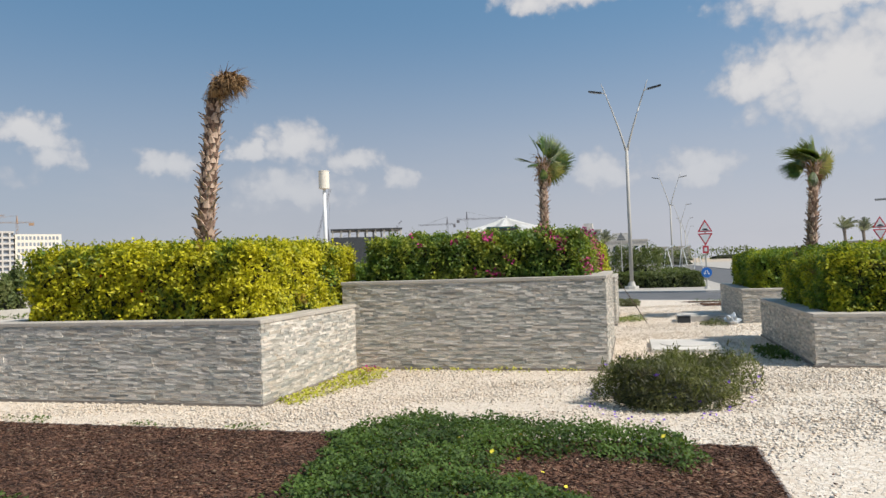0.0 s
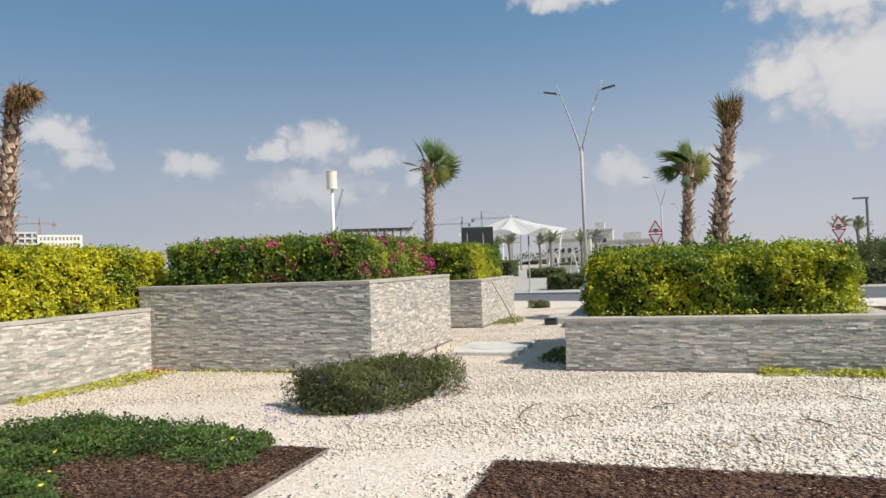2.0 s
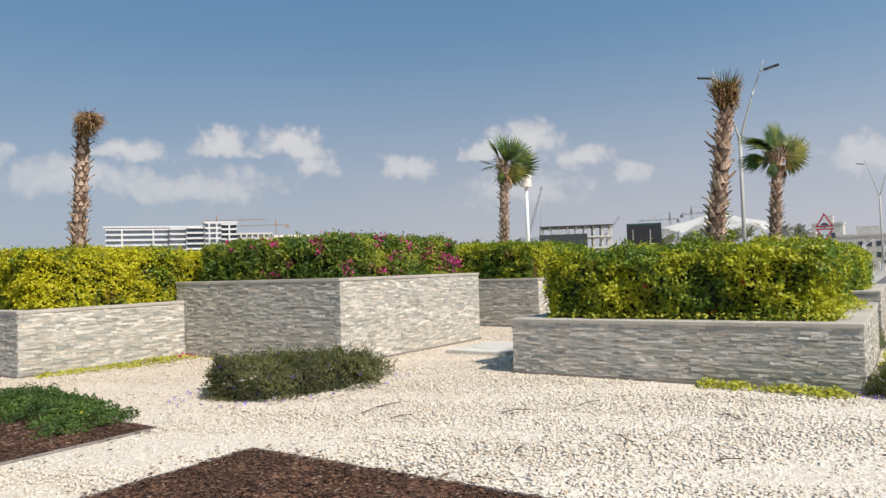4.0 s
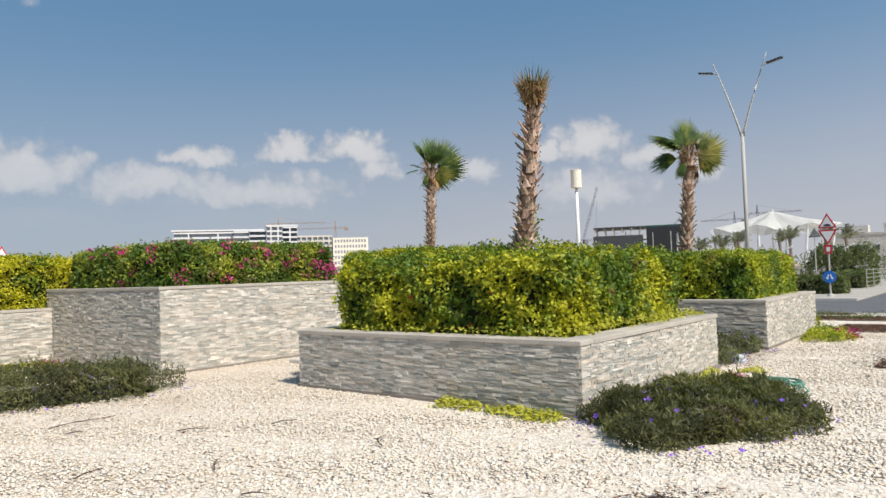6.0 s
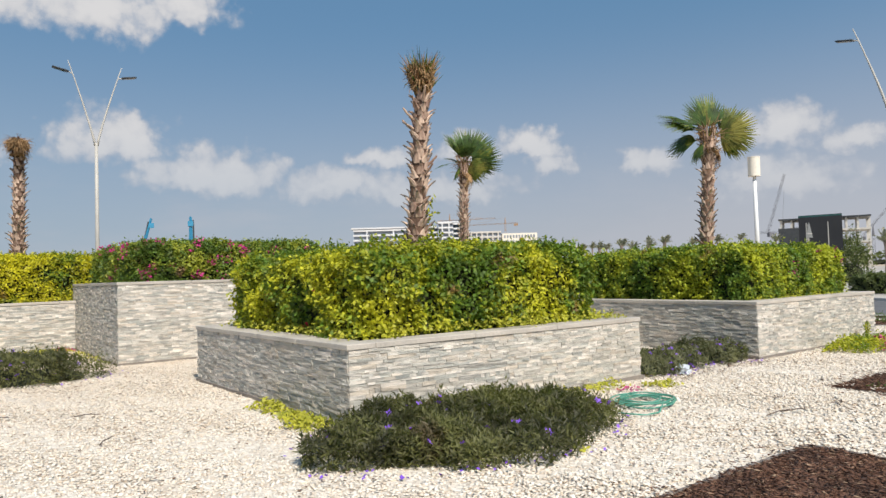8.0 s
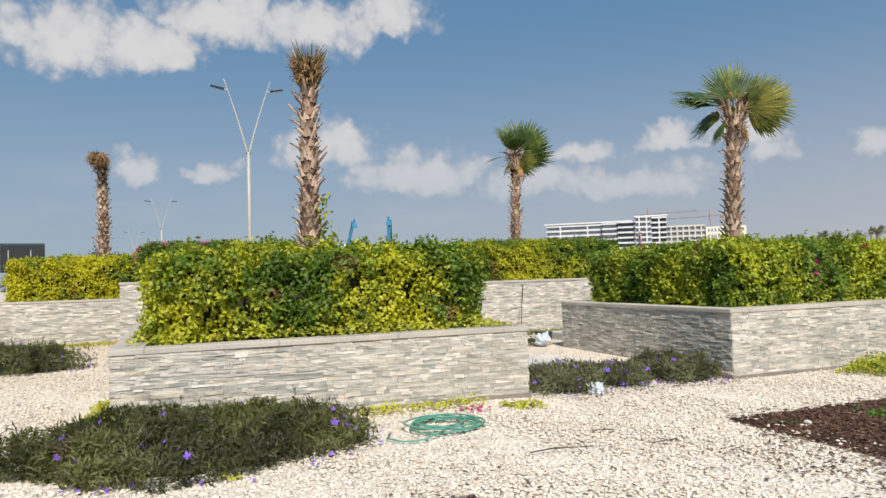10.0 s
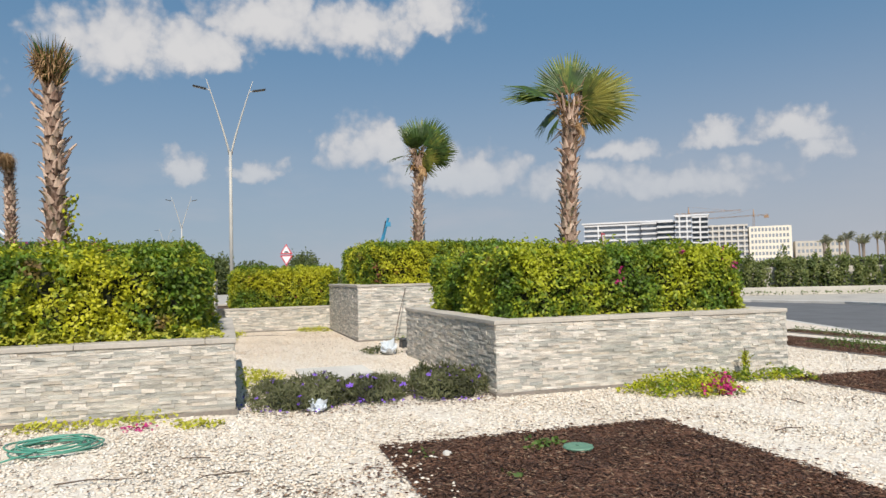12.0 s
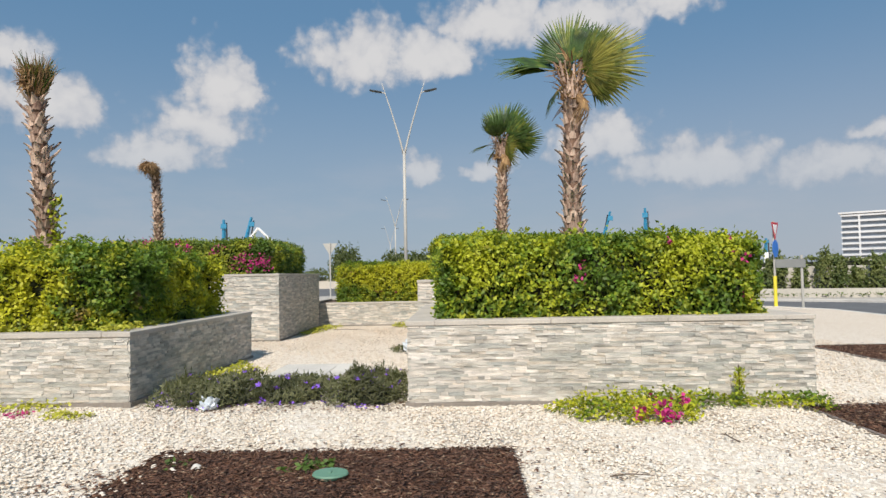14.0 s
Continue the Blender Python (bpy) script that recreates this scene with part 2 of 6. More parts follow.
CRANE_BLUE = simple("crane_blue", (0.03, 0.22, 0.38), 0.5, 0.1)
CRANE_RED = simple("crane_ochre", (0.40, 0.25, 0.15), 0.6, 0.1)
CRANE_GREY = simple("crane_grey", (0.16, 0.16, 0.18), 0.6, 0.1)
TEAL = simple("teal_hoarding", (0.015, 0.09, 0.085), 0.6, 0.1)
FABRIC = simple("tent_fabric", (0.80, 0.79, 0.76), 0.7, 0.05, 0.6)
HOSE = simple("green_hose", (0.09, 0.30, 0.22), 0.4, 0.1)
COVER = simple("green_cover", (0.12, 0.24, 0.165), 0.6, 0.12)
BAG = simple("plastic_bag", (0.58, 0.62, 0.66), 0.35, 0.05)
BARK = bark_material("palm_trunk_fibre", (0.27, 0.16, 0.105), (0.085, 0.048, 0.032))
BOOT = bark_material("palm_leaf_base", (0.70, 0.52, 0.40), (0.17, 0.095, 0.068))
BOOT_TIP = bark_material("weathered_cut_stalk", (0.26, 0.21, 0.17), (0.10, 0.08, 0.065))
STRAW = bark_material("dried_frond", (0.44, 0.28, 0.13), (0.16, 0.085, 0.04))
FAR_TRUNK = simple("far_palm_trunk", (0.24, 0.19, 0.15), 0.9, 0.15)
TWIG = simple("twig", (0.10, 0.07, 0.05), 0.9, 0.2)
LITTER = simple("dead_leaf", (0.17, 0.10, 0.06), 0.9, 0.35, 20.0)
# near-black fill of hedges and shrubs: the shade among twigs, put into the colour
HEDGE_CORE = simple("hedge_inner_shade", (0.030, 0.034, 0.014), 0.95, 0.3, 8.0)
LEAF_GOLD = leaf_material("golden_hedge_leaf", (0.12, 0.22, 0.018), (0.60, 0.54, 0.014), 0.50, (0.22, 0.09, 0.03), 0.55, 0.65)
LEAF_MID = leaf_material("mixed_hedge_leaf", (0.14, 0.25, 0.022), (0.52, 0.50, 0.020), 0.40, (0.20, 0.07, 0.04), 0.6, 0.62)
LEAF_DARK = leaf_material("bougainvillea_leaf", (0.12, 0.215, 0.028), (0.36, 0.38, 0.035), 0.34, (0.20, 0.06, 0.06))
LEAF_ROADSIDE = leaf_material("roadside_hedge_leaf", (0.14, 0.255, 0.024), (0.46, 0.48, 0.022), 0.37, (0.20, 0.07, 0.04), 0.6, 0.62)
LEAF_SHRUB = leaf_material("shrub_leaf", (0.072, 0.070, 0.032), (0.15, 0.15, 0.05), 0.38, (0.09, 0.055, 0.035), 0.6)
LEAF_COVER = leaf_material("groundcover_leaf", (0.052, 0.105, 0.018), (0.10, 0.17, 0.03), 0.40, None, 0.68)
LEAF_LIME = leaf_material("trailing_leaf", (0.20, 0.27, 0.03), (0.48, 0.46, 0.05), 0.60, None, 0.55)
LEAF_OLIVE = leaf_material("olive_shrub_leaf", (0.15, 0.205, 0.065), (0.24, 0.26, 0.09), 0.40, (0.18, 0.12, 0.07), 0.75)
LEAF_DRY = leaf_material("dry_shrub_leaf", (0.092, 0.095, 0.052), (0.17, 0.17, 0.085), 0.45, (0.16, 0.10, 0.12), 0.7)
# palm green paled to grey-beige: aerial haze painted into the leaf colour
LEAF_HAZE = leaf_material("hazed_palm_leaf", (0.33, 0.325, 0.25), (0.40, 0.38, 0.29), 0.35, None, 0.8)
LEAF_FAR = leaf_material("far_foliage", (0.12, 0.155, 0.06), (0.19, 0.21, 0.08), 0.3, None, 0.8)
FROND = leaf_material("palm_frond", (0.058, 0.118, 0.020), (0.20, 0.22, 0.03), 0.26, None, 0.5, 2.0, 0.22)
FROND_OLD = leaf_material("old_palm_frond", (0.14, 0.18, 0.028), (0.25, 0.23, 0.04), 0.40, None, 0.5, 2.0)
MAGENTA = simple("magenta_bract", (0.44, 0.02, 0.16), 0.6, 0.25, 20)
PURPLE = simple("violet_petal", (0.22, 0.09, 0.60), 0.6, 0.2, 20)
RUSSET = simple("russet_leaf", (0.22, 0.055, 0.035), 0.6, 0.3, 20)
SCARLET = simple("red_petal", (0.55, 0.03, 0.03), 0.6, 0.2, 20)


# ---------------------------------------------------------------- mesh helpers
def part(name, bm, mat, parent=None, label="", smooth=False):
    """Link a bmesh as one mesh object, under a thing if there is one."""
    me = bpy.data.meshes.new(name)
    bm.to_mesh(me)
    bm.free()
    return attach(name, me, mat, parent, label, smooth)


def attach(name, me, mat, parent=None, label="", smooth=False):
    if not me.materials:
        me.materials.append(mat)
    if smooth:
        me.polygons.foreach_set("use_smooth", [True] * len(me.polygons))
    ob = new(name, me)
    if parent is not None:
        ob.parent = parent
    if label:
        tagged(ob, label)
    return ob


FAR_DROP = 0.09  # the pavement across the road lies a little lower than the garden


def dip(x, y):
    """Depth of the shallow hollow of the gravel on the east side of the garden."""
    def step(v, a, b):
        f = np.clip((v - a) / (b - a), 0, 1)
        return f * f * (3 - 2 * f)

    return -0.06 * step(x, 4.6, 5.9) * step(y, 15.5, 17.2) * (1 - step(y, 24.72, 25.2))


def footing(x, y):
    """Height of the ground at a place: the garden is about zero, the land across the road lower."""
    return -FAR_DROP if y > 36 or x < -26 else float(dip(x, y))


def thing(name, at, label, category, group="", rz=0.0):
    e = new(name)
    e.empty_display_size = 0.1
    e.matrix_basis = pose(at[0], at[1], at[2] + (footing(at[0], at[1]) if abs(at[2]) < 0.001 else 0.0), 0, 0, rz)
    return tagged(e, label, category, group)


def polys(name, verts, k):
    """A mesh of separate k-cornered faces from an array of corners."""
    me = bpy.data.meshes.new(name)
    nv = len(verts)
    me.vertices.add(nv)
    me.vertices.foreach_set("co", np.asarray(verts, dtype=np.float32).ravel())
    me.loops.add(nv)
    me.loops.foreach_set("vertex_index", np.arange(nv, dtype=np.int32))
    me.polygons.add(nv // k)
    me.polygons.foreach_set("loop_start", np.arange(0, nv, k, dtype=np.int32))
    me.update(calc_edges=True)
    me.validate()
    return me


def solids(name, verts, faces, count):
    """A mesh of many small solids alike in layout: verts (count, v, 3), faces (f, 3)."""
    v = verts.shape[1]
    f = (np.asarray(faces)[None] + (np.arange(count) * v)[:, None, None]).reshape(-1)
    me = bpy.data.meshes.new(name)
    me.vertices.add(count * v)
    me.vertices.foreach_set("co", verts.astype(np.float32).ravel())
    me.loops.add(len(f))
    me.loops.foreach_set("vertex_index", f.astype(np.int32))
    k = len(faces[0])
    me.polygons.add(len(f) // k)
    me.polygons.foreach_set("loop_start", np.arange(0, len(f), k, dtype=np.int32))
    me.update(calc_edges=True)
    me.validate()
    return me


def box(bm, x0, x1, y0, y1, z0, z1, bevel=0.0):
    r = bmesh.ops.create_cube(bm, size=1)
    bmesh.ops.scale(bm, vec=(x1 - x0, y1 - y0, z1 - z0), verts=r["verts"])
    bmesh.ops.translate(bm, vec=((x0 + x1) / 2, (y0 + y1) / 2, (z0 + z1) / 2), verts=r["verts"])
    if bevel:
        es = list({e for v in r["verts"] for e in v.link_edges})
        bmesh.ops.bevel(bm, geom=es, offset=bevel, segments=1, affect="EDGES")
    return bm


def boxed(*a, bevel=0.0):
    return box(bmesh.new(), *a, bevel=bevel)


def tube(bm, pts, radii, sides=8, caps=True):
    """A round bar along points, with a radius at each."""
    pts = [Vector(p) for p in pts]
    rings = []
    for i, p in enumerate(pts):
        d = (pts[min(i + 1, len(pts) - 1)] - pts[max(i - 1, 0)]).normalized()
        s = d.cross(Vector((0, 0, 1)) if abs(d.z) < 0.95 else Vector((1, 0, 0))).normalized()
        u = s.cross(d)
        r = radii[i] if isinstance(radii, (list, tuple)) else radii
        rings.append([bm.verts.new(p + (s * math.cos(a) + u * math.sin(a)) * r) for a in (2 * math.pi * k / sides for k in range(sides))])
    for a, b in zip(rings, rings[1:]):
        for k in range(sides):
            bm.faces.new((a[k], a[(k + 1) % sides], b[(k + 1) % sides], b[k]))
    if caps:
        bm.faces.new(rings[0][::-1]), bm.faces.new(rings[-1])
    return bm


def tubed(pts, radii, sides=8):
    return tube(bmesh.new(), pts, radii, sides)


def prism(bm, outline, z0, z1):
    """An upright prism over a flat outline."""
    lo, hi = [bm.verts.new((x, y, z0)) for x, y in outline], [bm.verts.new((x, y, z1)) for x, y in outline]
    k = len(outline)
    for i in range(k):
        bm.faces.new((lo[i], lo[(i + 1) % k], hi[(i + 1) % k], hi[i]))
    bm.faces.new(hi), bm.faces.new(lo[::-1])
    bmesh.ops.recalc_face_normals(bm, faces=bm.faces)
    return bm


def unit(v):
    return v / np.maximum(np.linalg.norm(v, axis=-1, keepdims=True), 1e-9)


def leaves(p, n, length, width, rng, tilt=0.7, up=0.0, fold=0.0):
    """Corners of one four-cornered leaf at each place p, facing about n."""
    k = len(p)
    n = unit(n + rng.normal(0, tilt, (k, 3)))
    d = rng.normal(0, 1, (k, 3)) + np.array((0, 0, up))
    d = unit(d - n * (d * n).sum(1, keepdims=True))
    s = np.cross(n, d)
    ln = (length * rng.uniform(0.65, 1.25, (k, 1)))
    wd = (width * rng.uniform(0.7, 1.2, (k, 1)))
    mid = p + d * ln * 0.45
    return np.stack([p, mid + s * wd / 2 + n * fold, p + d * ln, mid - s * wd / 2 + n * fold], 1).reshape(-1, 3)


def waves(p, seed, size):
    """Smooth unevenness in space, about -1 to 1."""
    g = np.random.default_rng(seed)
    total = np.zeros(len(p))
    for i in range(6):
        k = g.normal(0, 1, 3) / size * (1 + 0.5 * i)
        total += np.sin(p @ k + g.uniform(0, 6.3)) / (1 + 0.4 * i)
    return total / 2.6


# ---------------------------------------------------------------- ground
def slab(name, outline, z0, z1, mat, label, category="ground"):
    ob = part(name, prism(bmesh.new(), outline, z0, z1), mat)
    return tagged(ob, label, category, kind="structure")


GROUND_R = 1500
slab("ground", [(-GROUND_R, -GROUND_R), (GROUND_R, -GROUND_R), (GROUND_R, GROUND_R), (-GROUND_R, GROUND_R)], -0.7, -0.26, SAND, "dry pale sand reaching to the horizon")
# garden island: a raised sheet of white chips, its north edge curving along the road
NEAR_EDGE = [(60, 27.9), (6.0, 28.0), (2.0, 28.6), (-1.0, 29.8), (-4.0, 30.8), (-9.0, 31.2), (-11.5, 30.4), (-15, 27.5), (-19, 22), (-21, 14), (-21, -12)]
bm = prism(bmesh.new(), [(60, -12)] + NEAR_EDGE, -0.26, 0.0)
for axis_no, cuts in ((0, np.arange(4.5, 6.1, 0.15)), (1, np.concatenate([np.arange(15.4, 17.4, 0.2), np.arange(24.65, 25.3, 0.1)]))):
    for c in cuts:
        co, no = ((c, 0, 0), (1, 0, 0)) if axis_no == 0 else ((0, c, 0), (0, 1, 0))
        bmesh.ops.bisect_plane(bm, geom=bm.verts[:] + bm.edges[:] + bm.faces[:], plane_co=co, plane_no=no)
for v in bm.verts:
    if v.co.z > -0.01:
        v.co.z += float(dip(v.co.x, v.co.y))
tagged(part("gravel_bed", bm, CHIP_BED), "bed of white marble gravel between the stone planters", "gravel", kind="structure")

# beds of bark: outline corners
BEDS = {
    "south_west": (-20.9, 0.28, 3.4, 7.45),
    "south": (1.78, 4.9, 3.4, 7.34),
    "pit": (7.46, 8.0, 9.2, 10.1),
    "east": (8.97, 11.4, 11.0, 14.19),
    "manhole": (7.78, 11.4, 17.22, 19.9),
    "north_east": (6.3, 11.4, 22.8, 24.7),
    "roadside": (1.6, 9.0, 25.2, 26.5),
    "verge": (1.3, 6.0, 27.2, 27.75),
}


def in_beds(p, grow=0.0):
    inside = np.zeros(len(p), bool)
    for x0, x1, y0, y1 in BEDS.values():
        inside |= (p[:, 0] > x0 - grow) & (p[:, 0] < x1 + grow) & (p[:, 1] > y0 - grow) & (p[:, 1] < y1 + grow)
    return inside


# ---------------------------------------------------------------- planters clad with split stone
STRIP_HEIGHTS, STRIP_GAP = (0.021, 0.029, 0.038), 0.001
PIECES = {}


def stone_piece(length, proud, tall):
    """One strip of split stone, lying along x, its face towards -y, a little uneven."""
    key = (length, proud, tall)
    if key not in PIECES:
        g = random.Random(length * 31 + proud + 1000 * tall)
        bm = boxed(0, length / 100, -0.006 - proud * 0.0022, 0.03, 0, STRIP_HEIGHTS[tall], bevel=0.0)
        for v in bm.verts:
            if v.co.y < 0:
                v.co.y += g.uniform(-0.0050, 0.0050)
                v.co.z += g.uniform(-0.001, 0.001)
        me = bpy.data.meshes.new("stone")
        bm.to_mesh(me)
        bm.free()
        me.materials.append(STONE)
        PIECES[key] = me
    return PIECES[key]


def clad(owner, faces, h, budget, seed):
    """Stone strips over the faces of a planter. faces: start corner, turn about z, length. The first ones become pieces, the rest one mesh."""
    g = random.Random(seed)
    rest, made = [], 0
    for (x, y), turn, length in faces:
        base = pose(x, y, 0, 0, 0, turn)
        z = h
        while z > -0.07:
            tall, u = g.choice((0, 1, 1, 2)), 0.0
            z -= STRIP_HEIGHTS[tall] + STRIP_GAP
            while u < length - 0.03:
                ln = g.choice((6, 8, 12, 12, 16, 20, 28))
                if u + ln / 100 > length:
                    ln = max(4, int(round((length - u) * 100 / 4)) * 4)
                m = base @ pose(u, 0, z)
                me = stone_piece(ln, g.choice((0, 0, 1, 1, 2, 3)), tall)
                if made < budget:
                    ob = new("stone", me)
                    ob.parent, ob.matrix_basis = owner, m
                    made += 1
                else:
                    rest.append((me, m))
                u += ln / 100 + 0.002
    vs, fs = [], []
    for me, m in rest:
        k = len(vs)
        vs += [m @ v.co for v in me.vertices]
        fs += [[k + i for i in p.vertices] for p in me.polygons]
    if vs:
        me = bpy.data.meshes.new("stone_cladding")
        me.from_pydata(vs, [], fs)
        tagged(attach("stone_cladding", me, STONE, owner, "strips of grey and cream split stone"), kind="stuff")


def planter(x0, x1, y0, y1, h, label, order="ESNW", budget=300, seed=1, foot=0.0):
    """A walled planter: core, soil, stone strips on all sides and a coping of flat slabs. Its base is at x0, y0."""
    th = thing("planter", (x0, y0, 0), label, "planter", "stone-clad planters")
    w, d, t, c = x1 - x0, y1 - y0, 0.22, 0.05
    bm = bmesh.new()
    i = 0.028
    box(bm, i, w - i, i, t, -0.1, h - c), box(bm, i, w - i, d - t, d - i, -0.1, h - c)
    box(bm, i, t, t + 0.001, d - t - 0.001, -0.1, h - c), box(bm, w - t, w - i, t + 0.001, d - t - 0.001, -0.1, h - c)
    part("core", bm, MORTAR, th)
    bm = bmesh.new()
    for b in ((-0.028, w + 0.028, -0.028, 0.02), (-0.028, w + 0.028, d - 0.02, d + 0.028), (-0.028, 0.02, 0.021, d - 0.021), (w - 0.02, w + 0.028, 0.021, d - 0.021)):
        box(bm, *b, -0.12, 0.036 + foot)
    part("foot_strip", bm, FOOT, th, "grey-brown concrete strip at the foot")
    bm = bmesh.new()
    bmesh.ops.create_grid(bm, x_segments=24, y_segments=24, size=0.5)
    for v in bm.verts:
        v.co = (w / 2 + v.co.x * (w - 2 * t), d / 2 + v.co.y * (d - 2 * t), h - 0.07 + 0.03 * noise.noise(v.co * 6))
    part("soil", bm, SOIL, th, "dark planting soil")
    # coping: two sides run through, two fit between
    cw, o, g = 0.30, 0.022, random.Random(seed)
    runs = [((-o, -o), 0, w + 2 * o), ((w + o, d + o), 180, w + 2 * o), ((w + o, -o + cw), 90, d + 2 * o - 2 * cw), ((-o, d + o - cw), -90, d + 2 * o - 2 * cw)]
    for (x, y), turn, length in runs:
        k = max(2, round(length / 1.05))
        for j in range(k):
            a, b = length * j / k + 0.002, length * (j + 1) / k - 0.002
            ob = part("coping_slab", boxed(a, b, 0, cw, h - c, h + g.uniform(-0.001, 0.002), bevel=0.005), COPING, th)
            ob.matrix_basis = pose(x, y, 0, 0, 0, turn)
    sides = {"S": ((0, 0), 0, w), "E": ((w, 0), 90, d), "N": ((w, d), 180, w), "W": ((0, d), -90, d)}
    clad(th, [sides[s] for s in order], h - c, budget, seed)
    return th


PLANTERS = {
    "A": (-9.1, -4.94, 8.63, 12.75, 1.03), "B": (-5.14, -1.03, 11.585, 15.84, 1.385), "C": (1.8, 6.0, 12.0, 16.12, 0.752),
    "D": (1.88, 5.96, 18.985, 23.09, 0.81), "E": (-5.18, -1.04, 18.685, 22.85, 1.19), "F": (-9.3, -5.2, 15.2, 19.3, 0.62),
}
ORDERS = {"A": "SENW", "B": "ESNW", "C": "ESNW", "D": "ESWN", "E": "ESNW", "F": "ESNW"}


# ---------------------------------------------------------------- hedges
def hedge(x0, x1, y0, y1, z0, z1, mat, label, seed, count=78000, size=(0.061, 0.035), tilt=0.6, flowers=(), uneven=0.05):
    """A clipped hedge: a near-black core painted as the shade inside, leaves over the sides and the top, flower
    clusters.
    """
    g = np.random.default_rng(seed)
    th = thing("hedge", ((x0 + x1) / 2, (y0 + y1) / 2, z0), label, "hedge", "clipped hedges")
    w, d, h = (x1 - x0) / 2, (y1 - y0) / 2, z1 - z0
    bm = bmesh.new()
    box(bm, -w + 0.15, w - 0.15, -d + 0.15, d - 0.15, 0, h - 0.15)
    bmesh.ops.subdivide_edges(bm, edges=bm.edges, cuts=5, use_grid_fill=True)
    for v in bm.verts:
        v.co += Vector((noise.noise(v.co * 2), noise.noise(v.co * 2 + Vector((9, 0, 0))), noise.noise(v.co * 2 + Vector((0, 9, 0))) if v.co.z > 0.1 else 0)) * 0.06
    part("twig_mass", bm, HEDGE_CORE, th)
    areas = np.array([2 * d * h, 2 * d * h, 2 * w * h, 2 * w * h, 4 * w * d])
    # leaves stand in sprigs of six about shared places
    def sprig(a):
        return np.repeat(a, 6)[:count]

    k = count // 6 + 1
    side = sprig(g.choice(5, k, p=areas / areas.sum()))
    u, v = sprig(g.uniform(-1, 1, k)), sprig(g.uniform(0, 1, k))
    p, n = np.zeros((count, 3)), np.zeros((count, 3))
    for f in range(5):
        s = side == f
        if f < 2:
            n[s, 0] = 1 - 2 * f
            p[s] = np.stack([np.full(s.sum(), (1 - 2 * f) * w), u[s] * d, v[s] * h], 1)
        elif f < 4:
            n[s, 1] = 1 - 2 * (f - 2)
            p[s] = np.stack([u[s] * w, np.full(s.sum(), (1 - 2 * (f - 2)) * d), v[s] * h], 1)
        else:
            n[s, 2] = 1
            p[s] = np.stack([u[s] * w, (v[s] * 2 - 1) * d, np.full(s.sum(), h)], 1)
    # rounded shoulders, uneven growth, leaves at several depths
    q = np.abs(p / np.array((w, d, h)))
    edge = np.sort(q, 1)[:, 1]
    p -= n * (np.clip(edge - 0.89, 0, 1) * 1.15)[:, None] * np.array((1, 1, 0.7))
    p += n * (waves(p, seed, 0.30) * uneven + waves(p, seed + 5, 0.075) * 0.085 - sprig(g.exponential(0.055, k)) + 0.035)[:, None]
    p += g.normal(0, 0.026, (count, 3))
    n = unit(n + np.repeat(g.normal(0, 0.55, (k, 3)), 6, 0)[:count])
    tall = (side == 4) & (sprig(g.random(k)) < 0.06)
    p[tall, 2] += g.uniform(0.0, 0.07, tall.sum())
    n2 = n * 0.8 + np.array((0.08, 0.0, 0.38))
    attach("foliage", polys("foliage", leaves(p, n2, *size, g, tilt, 0.1), 4), mat, th, "small glossy leaves")
    for fmat, spots in flowers:
        for fx, fy, fz, r in spots:
            k = int(46 * (r / 0.12) ** 2)
            c = np.array((fx - (x0 + x1) / 2, fy - (y0 + y1) / 2, fz - z0)) + g.normal(0, r * 0.55, (k, 3)) * np.array((1, 1, 0.8))
            attach("blossom", polys("blossom", leaves(c, g.normal(0, 1, (k, 3)), 0.045, 0.04, g, 1.0), 4), fmat, th, "papery coloured blossom")
    return th


# ---------------------------------------------------------------- build: planters and hedges
PLANTER_LABELS = {
    "A": "long planter clad in grey split stone, yellow hedge in it", "B": "tall planter clad in cream and grey split stone", "C": "low square planter clad in pale split stone strips",
    "D": "low square planter of pale stone beside the road", "E": "tall planter of pale split stone behind the others", "F": "lowest stone-clad planter closing the gravel court",
}
for i, (key, (x0, x1, y0, y1, h)) in enumerate(PLANTERS.items()):
    planter(x0, x1, y0, y1, h, PLANTER_LABELS[key], ORDERS[key], 300, i + 3, -0.055 if key == "D" else 0.0)

rs = np.random.default_rng(77)


def spots(n, x, y, z, r=(0.06, 0.12)):
    return [(rs.uniform(*x), rs.uniform(*y), rs.uniform(*z), rs.uniform(*r)) for _ in range(n)]


hedge(-8.75, -5.25, 8.98, 12.4, 0.97, 1.96, LEAF_GOLD, "clipped hedge of bright yellow-green leaves in the stone planter", 11, flowers=[(SCARLET, spots(3, (-7.8, -6.6), (8.95, 9.0), (1.3, 1.7), (0.03, 0.05)))])
hedge(-4.85, -1.36, 11.92, 15.5, 1.32, 2.05, LEAF_DARK, "green bougainvillea hedge dotted with magenta blossom", 12, flowers=[
    (MAGENTA, spots(9, (-3.0, -1.4), (11.88, 11.93), (1.4, 2.1)) + spots(20, (-1.38, -1.32), (12.0, 15.4), (1.4, 2.1)) + spots(6, (-4.7, -2.0), (12.0, 14), (2.02, 2.08)) + spots(5, (-1.36, -1.30), (15.0, 15.5), (1.45, 1.75), (0.10, 0.16)) + spots(5, (-4.2, -3), (11.88, 11.93), (1.7, 2.1), (0.04, 0.07)))])
hedge(2.15, 5.62, 12.36, 15.76, 0.70, 1.60, LEAF_MID, "clipped hedge of mixed green and yellow leaves", 13, flowers=[(SCARLET, spots(5, (2.4, 5.4), (12.32, 12.36), (0.8, 1.5), (0.03, 0.06)))], uneven=0.12)
